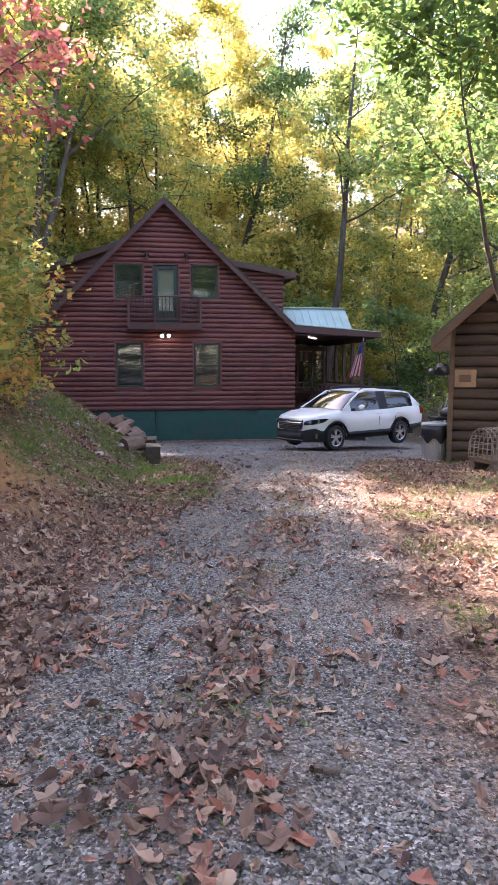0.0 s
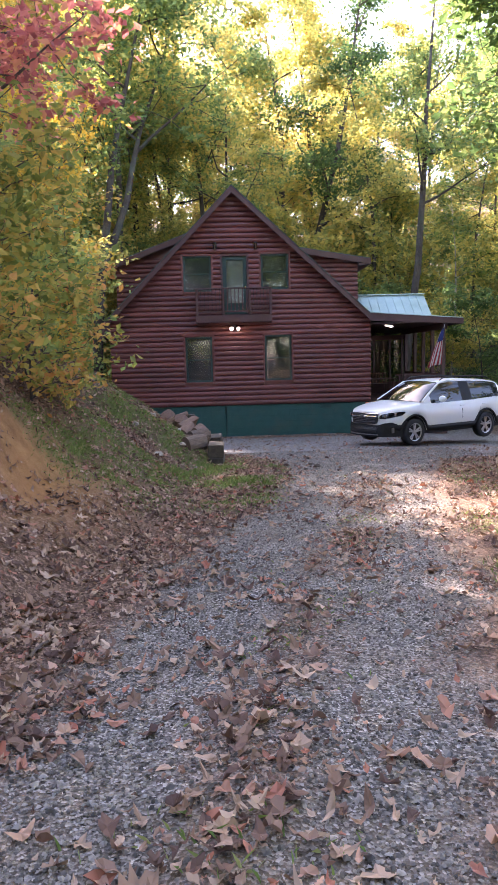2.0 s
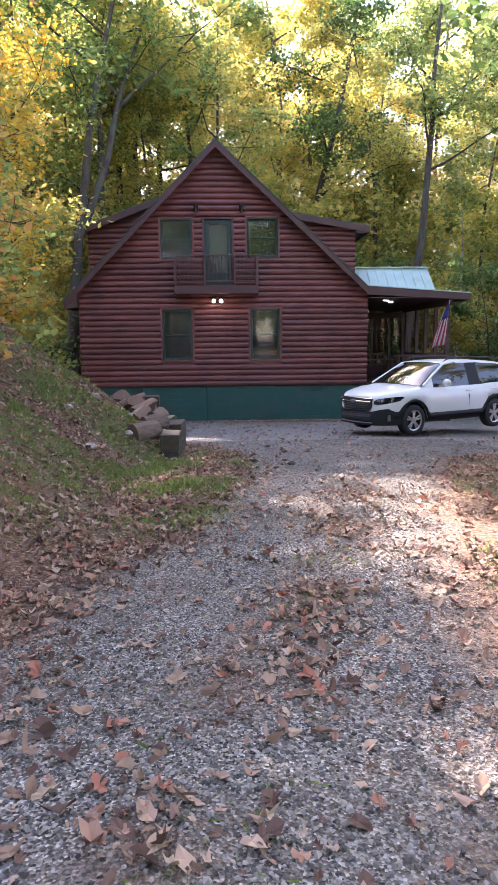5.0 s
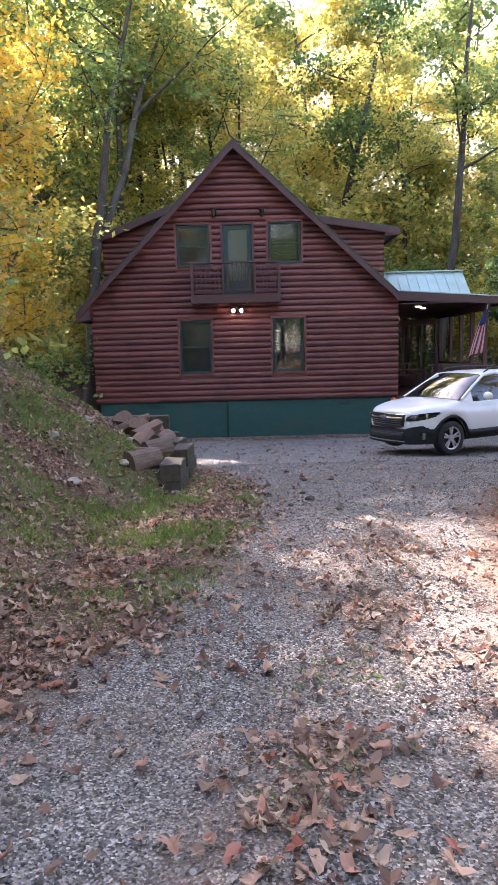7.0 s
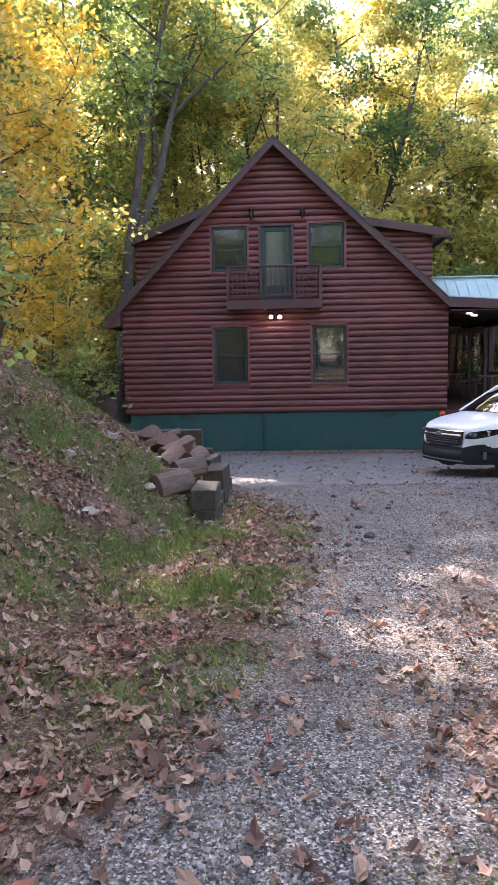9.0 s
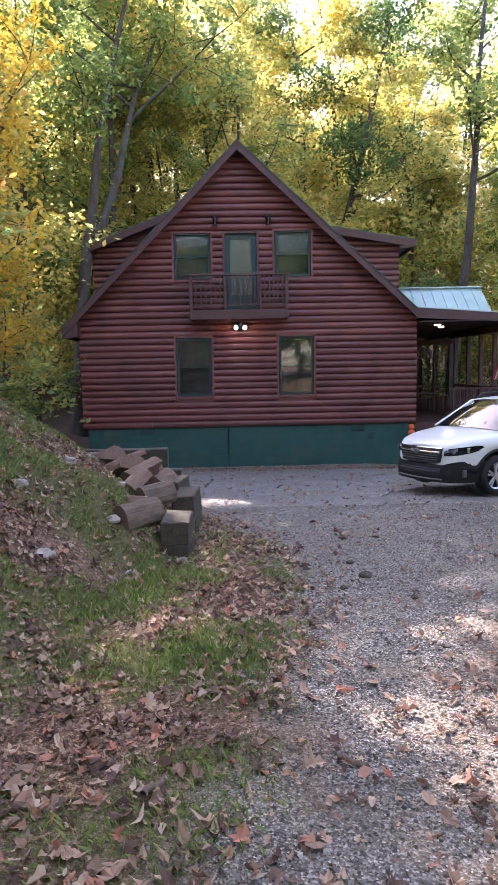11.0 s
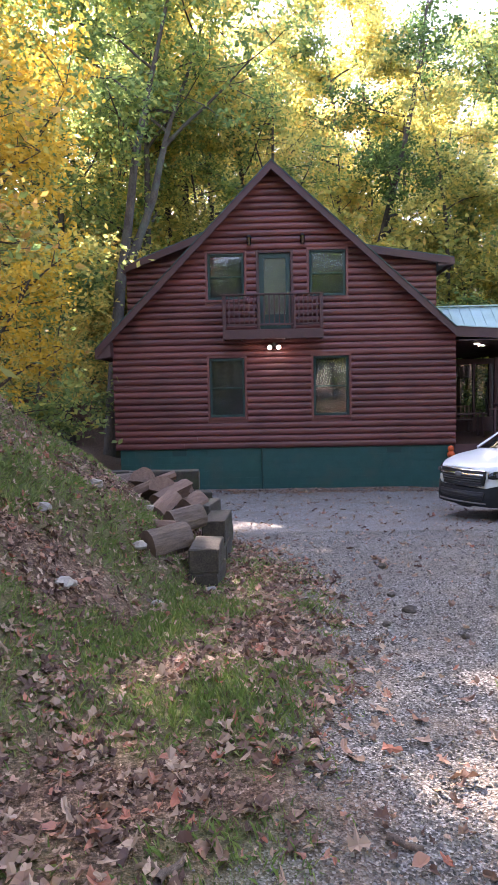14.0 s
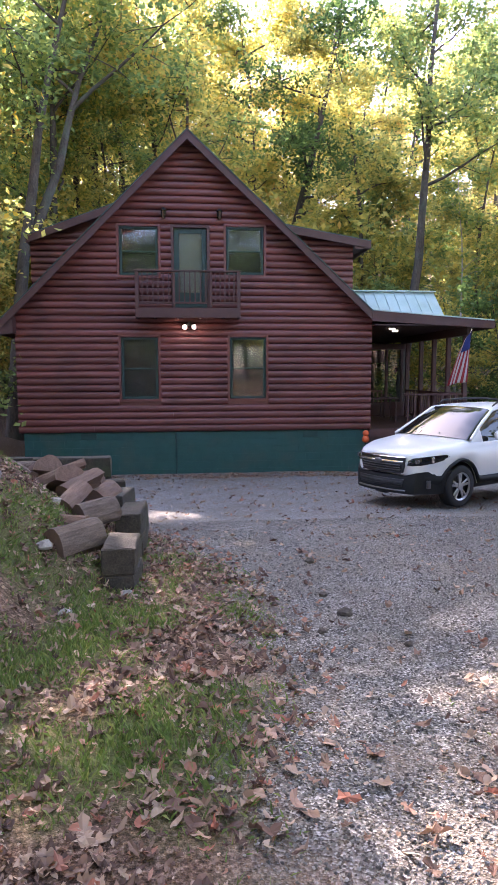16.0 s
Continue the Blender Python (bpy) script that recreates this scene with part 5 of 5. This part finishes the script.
for y, n, lo, hi, s_ in ((50, 9, -34, 38, 1.2), (66, 10, -44, 50, 1.15), (84, 10, -56, 62, 1.15)):
    for i in range(n):
        put("t", (3, 1, 0, 1, 3)[i % 5], lo + (hi - lo) * (i + 0.5) / n + fr.uniform(-2, 2), y + fr.uniform(-3, 3), s_)
for x, y, k in ((-6, 27, 3), (0.8, 25.5, 1), (6.5, 28, 3), (-1, 36, 3)):
    put("t", k, x, y, 1.45)
# more unseen low trees behind the camera, added to hide sky from the panes
for x, y, k in ((-5, -40, 0), (0, -42, 2), (5.5, -41, 1), (-10, -36, 2), (10.5, -37, 0), (-2, -48, 1), (3, -47, 2)):
    put("l", k, x, y, 1.6)

# single trees that stand out
b = tree("forked_tree", "large forked dark-barked tree behind the cabin corner", 21, 0.30, 0.42, 5.5, 9000, 0.2, LEAF_GREEN, 31, (0.02, 0), 10, fork=True)
plant(b, -6.6, 7.5, 1.0, 0, True)
b = tree("straight_tree", "tall straight dark trunk with high green leaves", 22, 0.25, 0.42, 4.6, 9000, 0.17, LEAF_GREEN, 32, (-0.03, 0), 10)
plant(b, 8.4, 8.4, 1.0, 0, True)
b = tree("leaning_tree", "tall tree with a long leaning limb and yellow leaves", 20, 0.24, 0.5, 6.0, 8000, 0.2, LEAF_YELLOW, 33, (0.10, 0), 9)
plant(b, -1.5, 17, 1.0, 0, True)
for x, y in ((12.6, 4.2), (10.9, 9.2), (14.2, 7.0)):
    b = tree("birch_tree", "slender pale-barked tree among the undergrowth", 11, 0.08, 0.5, 2.0, 1500, 0.15, LEAF_GREEN, int(x * 10), (0.06, 0), 6, PALEBARK)
    plant(b, x, y, 1.0, 40, True)
b = tree("yellow_maple", "tall maple with golden yellow leaves beside the cabin", 14.5, 0.16, 0.10, 3.7, 22000, 0.13, LEAF_GOLD, 41, limbs=26)
plant(b, -7.6, -1.8, 1.0, 30, True)
b = tree("turning_maple", "young maple with green leaves turning orange on the bank", 6.5, 0.08, 0.10, 2.5, 9000, 0.11, LEAF_TURN, 46, limbs=16)
plant(b, -5.2, -10.6, 1.0, 30, True)
b = tree("red_maple", "maple with dusky red autumn leaves on the bank", 8.0, 0.10, 0.28, 2.5, 9500, 0.12, LEAF_RED, 42, (0.10, 0.05), 12)
plant(b, -4.8, -15.4, 1.0, 10, True)
b = tree("bank_sapling", "sapling with large green and yellow leaves overhanging the bank", 2.8, 0.03, 0.12, 1.7, 2200, 0.11, LEAF_TURN, 43, (0.16, 0), 10)
plant(b, -3.9, -15.8, 1.0, 0, True)
for x, y, h, mat, sd in ((-3.5, -14.6, 1.9, LEAF_TURN, 61), (-3.9, -12.6, 2.2, LEAF_GREEN, 62), (-4.6, -16.4, 2.6, LEAF_GREEN, 63), (-3.7, -17.9, 1.5, LEAF_TURN, 64)):
    b = tree("bank_shrub", "low leafy shrub overhanging the bank", h, 0.025, 0.08, 1.3, 2200, 0.095, mat, sd, (0.12, 0), 11)
    plant(b, x, y, 1.0, x * 70, True)
b = tree("bank_sapling", "sapling with green and yellow leaves on the bank", 4.4, 0.035, 0.10, 2.0, 2600, 0.12, LEAF_GREEN, 44, (0.05, 0), 10)
plant(b, -4.5, -13.6, 1.0, 0, True)
b = tree("shed_tree", "slender tree with broad green leaves in front of the shed", 8.5, 0.075, 0.42, 2.7, 6500, 0.14, LEAF_DEEP, 45, (-0.04, 0), 12, fork=True)
plant(b, 5.15, -13.5, 1.0, 170, True)


# ---- undergrowth, grass, fallen leaves, gravel ----
def strewn(name, label, category, verts, faces, mat):
    me = bpy.data.meshes.new(name)
    me.from_pydata(verts, [], faces)
    me.materials.append(mat)
    return tagged(new(name, me), label, category, kind="stuff")


GRASS = leafy("grass blades", [(0, (0.06, 0.105, 0.025)), (0.5, (0.13, 0.21, 0.045)), (1, (0.27, 0.28, 0.10))], 0.3)
DEAD = leafy("fallen leaves", [(0.0, (0.035, 0.02, 0.015)), (0.25, (0.11, 0.058, 0.042)), (0.5, (0.25, 0.155, 0.105)), (0.70, (0.40, 0.29, 0.21)), (0.82, (0.30, 0.10, 0.06)), (0.92, (0.50, 0.40, 0.33)), (1.0, (0.52, 0.34, 0.09))], 0.12, 0.7)
PEBBLE = leafy("gravel stones", [(0.0, (0.03, 0.027, 0.024)), (0.4, (0.13, 0.118, 0.105)), (0.75, (0.28, 0.258, 0.23)), (1.0, (0.62, 0.58, 0.53))], 0, 0.85)


def field(fn, step, x0, x1, y0, y1):
    """A grid of values over the near ground, read back with straight-line blending."""
    xs, ys = np.arange(x0, x1 + step, step), np.arange(y0, y1 + step, step)
    g = np.array([[fn(float(x), float(y)) for x in xs] for y in ys])

    def read(x, y):
        u, v = (x - x0) / step, (y - y0) / step
        i, j = np.clip(u.astype(int), 0, len(xs) - 2), np.clip(v.astype(int), 0, len(ys) - 2)
        u, v = u - i, v - j
        if g.ndim == 3:
            u, v = u[:, None], v[:, None]
        return (g[j, i] * (1 - u) + g[j, i + 1] * u) * (1 - v) + (g[j + 1, i] * (1 - u) + g[j + 1, i + 1] * u) * v
    return read


HEIGHT = field(land, 0.07, -6.2, 6.4, -27, 0.5)
COVER = field(kinds, 0.1, -6.2, 6.4, -27, 0.5)
PATCH = field(lambda x, y: lump(x, y, 1.4, 21) + 0.5 * lump(x, y, 4.2, 22), 0.1, -6.2, 6.4, -27, 0.5)
ng = np.random.default_rng(77)


def turned(a, b, c):
    """Rotation matrices for arrays of three angles."""
    ca, sa, cb, sb, cc, sc = np.cos(a), np.sin(a), np.cos(b), np.sin(b), np.cos(c), np.sin(c)
    z, o = np.zeros_like(a), np.ones_like(a)
    rx = np.stack([o, z, z, z, ca, -sa, z, sa, ca], 1).reshape(-1, 3, 3)
    ry = np.stack([cb, z, sb, z, o, z, -sb, z, cb], 1).reshape(-1, 3, 3)
    rz = np.stack([cc, -sc, z, sc, cc, z, z, z, o], 1).reshape(-1, 3, 3)
    return rx @ ry @ rz


def laid(x, y, shape, rot, lift):
    """Shapes (n, k, 3) turned and set down on the ground, leaning with its slope."""
    slope_ = (HEIGHT(x + 0.1, y) - HEIGHT(x - 0.1, y)) / 0.2
    z0 = np.zeros_like(x)
    m = turned(z0, -np.arctan(slope_), z0) @ rot
    p = np.einsum("nij,nkj->nki", m, shape)
    return p + np.stack([x, y, HEIGHT(x, y) + lift], 1)[:, None, :]


def grass():
    x, y = ng.uniform(-5.5, 4.8, 400000), ng.uniform(-24, -8.2, 400000)
    g = COVER(x, y)[:, 1]
    keep = np.nonzero(ng.random(len(x)) < g * np.where(x > 0.6, 0.35, 1.0))[0][:72000]
    x, y, g = x[keep], y[keep], g[keep]
    n = len(x)
    h = ng.uniform(0.012, 0.06, n) * (0.5 + g)
    w, bend = ng.uniform(0.0015, 0.005, n), ng.uniform(0.01, 0.06, n)
    o = np.zeros(n)
    shape = np.stack([np.stack([-w, o, o - 0.01], 1), np.stack([w, o, o - 0.01], 1), np.stack([w * 0.7, bend * 0.4, h * 0.6], 1), np.stack([o, bend, h], 1)], 1)
    v = laid(x, y, shape, turned(o, o, ng.uniform(0, 6.283, n)), 0)
    i = np.arange(n) * 4
    f = np.concatenate([np.stack([i, i + 1, i + 2], 1), np.stack([i, i + 2, i + 3], 1)])
    strewn("grass", "short green grass and weeds on the bank", "grass", v.reshape(-1, 3).tolist(), f.tolist(), GRASS)


def fallen():
    oval = [(-0.52, 0), (-0.40, 0.14), (-0.22, 0.25), (-0.02, 0.30), (0.17, 0.25), (0.36, 0.13), (0.56, 0), (0.36, -0.13), (0.17, -0.25), (-0.02, -0.30), (-0.22, -0.25), (-0.40, -0.14)]
    lobed = [(-0.50, 0), (-0.34, 0.36), (-0.16, 0.17), (0.05, 0.46), (0.15, 0.18), (0.38, 0.24), (0.55, 0), (0.38, -0.24), (0.15, -0.18), (0.05, -0.46), (-0.16, -0.17), (-0.34, -0.36)]
    n = 430000
    x, y = ng.uniform(-5.6, 5.8, n), -24.5 + 24.4 * ng.random(n) ** 1.15
    k, d = COVER(x, y), np.interp(y, EDGE_Y, EDGE_X) - x
    off = x - np.interp(y, STRIP_Y, STRIP_X)
    mid = np.exp(-(off / 0.30) ** 2) * np.clip((-14 - y) / 1.5, 0, 1)
    right = x - np.interp(y, SIDE_Y, SIDE_X)
    near = np.clip((-13 - y) / 3, 0, 1)
    p = 0.035 + 0.05 * near + 0.52 * mid + 0.40 * np.exp(-(np.minimum(d + 0.15, 0) / 0.28) ** 2) + 0.3 * np.exp(-(np.minimum(right, 0) / 0.3) ** 2) * near
    p = np.where(right > 0, 0.55, p)
    p = np.where(d > -0.15, np.maximum(0.95 * (1 - 0.60 * k[:, 1] - 0.9 * k[:, 2]), 0.1), p)
    p = np.where(y > -1.4, 0.5, p)
    p = p * np.clip(0.7 + 1.5 * PATCH(x, y), np.where(d > 0, 0.45, 0.2), 1)
    keep = np.nonzero(ng.random(n) < p)[0][:110000]
    x, y = x[keep], y[keep]
    n = len(x)
    s = np.where(ng.random(n) < 0.68, ng.uniform(0.015, 0.048, n), ng.uniform(0.048, 0.10, n))
    base = np.where((ng.random(n) < 0.18)[:, None, None], np.array(lobed)[None], np.array(oval)[None])
    q = ng.uniform(0.72, 1.22, (n, 12))
    u, v = base[:, :, 0] * q, base[:, :, 1] * q * ng.uniform(0.55, 1.15, (n, 1))
    curl, fold, twist = ng.uniform(-0.6, 1.5, (n, 1)), ng.uniform(-0.2, 1.0, (n, 1)), ng.uniform(-1.2, 1.2, (n, 1))
    w = curl * u * u + fold * np.abs(v) + twist * u * v + (q - 1) * 0.35
    shape = np.concatenate([np.stack([u, v, w], 2), np.zeros((n, 1, 3))], 1) * s[:, None, None]
    tilt = ng.normal(0, 0.28, (2, n))
    pts = laid(x, y, shape, turned(tilt[0], tilt[1], ng.uniform(0, 6.283, n)), ng.uniform(0.006, 0.028, n))
    i = np.arange(n)[:, None] * 13
    j = np.arange(12)[None]
    f = np.stack([i + j, i + (j + 1) % 12, np.broadcast_to(i + 12, (n, 12))], 2).reshape(-1, 3)
    strewn("fallen_leaves", "brown dry fallen leaves strewn over drive and bank", "leaves", pts.reshape(-1, 3).tolist(), f.tolist(), DEAD)


def gravel():
    base = np.array([(1, 0, 0), (0.3, 0.9, 0.1), (-0.8, 0.6, 0), (-0.9, -0.5, 0.1), (0.2, -1, 0), (0.1, 0.1, 0.75)])
    n = 330000
    x, y = ng.uniform(-2.6, 4.5, n), -23.6 + 15.5 * ng.random(n) ** 1.5
    keep = np.nonzero(ng.random(n) < COVER(x, y)[:, 0] * np.clip(0.75 + 0.8 * PATCH(x + 1.3, y), 0.25, 1))[0][:130000]
    x, y = x[keep], y[keep]
    n = len(x)
    s = ng.uniform(0.003, 0.0105, n) * np.where(ng.random(n) < 0.06, 1.6, 1)
    shape = base[None] * ng.uniform(0.65, 1.3, (n, 6, 3)) * s[:, None, None]
    pts = laid(x, y, shape, turned(ng.uniform(-0.5, 0.5, n), ng.uniform(-0.5, 0.5, n), ng.uniform(0, 6.283, n)), s * 0.3)
    i = np.arange(n)[:, None] * 6
    j = np.arange(5)[None]
    f = np.stack([i + j, i + (j + 1) % 5, np.broadcast_to(i + 5, (n, 5))], 2).reshape(-1, 3)
    strewn("gravel", "loose grey crushed gravel on the drive", "gravel", pts.reshape(-1, 3).tolist(), f.tolist(), PEBBLE)


def clump(x, y, r, mat, name, label, category):
    t = thing(name, label, category)
    bm = bmesh.new()
    bmesh.ops.create_icosphere(bm, subdivisions=2, radius=r)
    for v in bm.verts:
        v.co *= 1 + 0.45 * noise.noise(v.co * (1.6 / r) + Vector((x * 9, y * 7, 0)))
        v.co.z *= 0.62
    part("lump", bm, mat, t)
    t.matrix_basis = pose(x, y, land(x, y) + r * 0.3, 0, 0, x * 190)


for x, y, r in ((0.66, -12.94, 0.055), (0.42, -13.3, 0.035), (0.62, -12.4, 0.04), (0.2, -12.6, 0.03), (0.9, -13.6, 0.03), (-0.05, -13.1, 0.03), (0.75, -11.2, 0.05)):
    clump(x, y, r, BARK, "seed_husk", "dark dry seed husk on the gravel", "husk")
for x, y, r in ((-1.62, -12.0, 0.07), (-1.35, -12.7, 0.06), (-1.95, -13.2, 0.08), (-0.95, -12.2, 0.05), (-2.4, -12.3, 0.07), (-1.75, -10.8, 0.06), (-1.25, -11.2, 0.05), (-2.2, -11.3, 0.08)):
    clump(x, y, r, STONE, "field_stone", "small pale stone half sunk in the bank", "stone")


def stick(x, y, length, a, r):
    t = thing("fallen_stick", "short broken stick lying among the leaves", "stick")
    p = [Vector((-length / 2 + length * k / 4, 0.04 * length * math.sin(k * 2.1 + x), 0.01 * math.cos(k))) for k in range(5)]
    part("wood", tube(bmesh.new(), p, [r, r * 0.95, r * 0.85, r * 0.8, r * 0.6], 7), LOGBARK, t, "", True)
    slope_ = math.degrees(math.atan((land(x + 0.1, y) - land(x - 0.1, y)) / 0.2))
    t.matrix_basis = pose(x, y, land(x, y) + r + 0.012, 0, 0, 0) @ Matrix.Rotation(radians(-slope_), 4, "Y") @ Matrix.Rotation(radians(a), 4, "Z")


for v in ((0.05, -15.75, 0.13, -20, 0.014), (-0.75, -15.9, 0.16, 60, 0.016), (-2.2, -14.6, 0.5, 35, 0.01), (-3.0, -12.5, 0.9, 70, 0.014), (-3.3, -11.4, 1.1, 110, 0.016), (-3.5, -10.4, 0.9, 40, 0.013),
          (-0.75, -22.6, 0.1, 10, 0.014), (-1.9, -20.5, 0.35, 80, 0.009), (-2.6, -19.2, 0.5, 120, 0.01), (-3.1, -14.0, 0.8, 20, 0.012)):
    stick(*v)
grass()
fallen()
gravel()
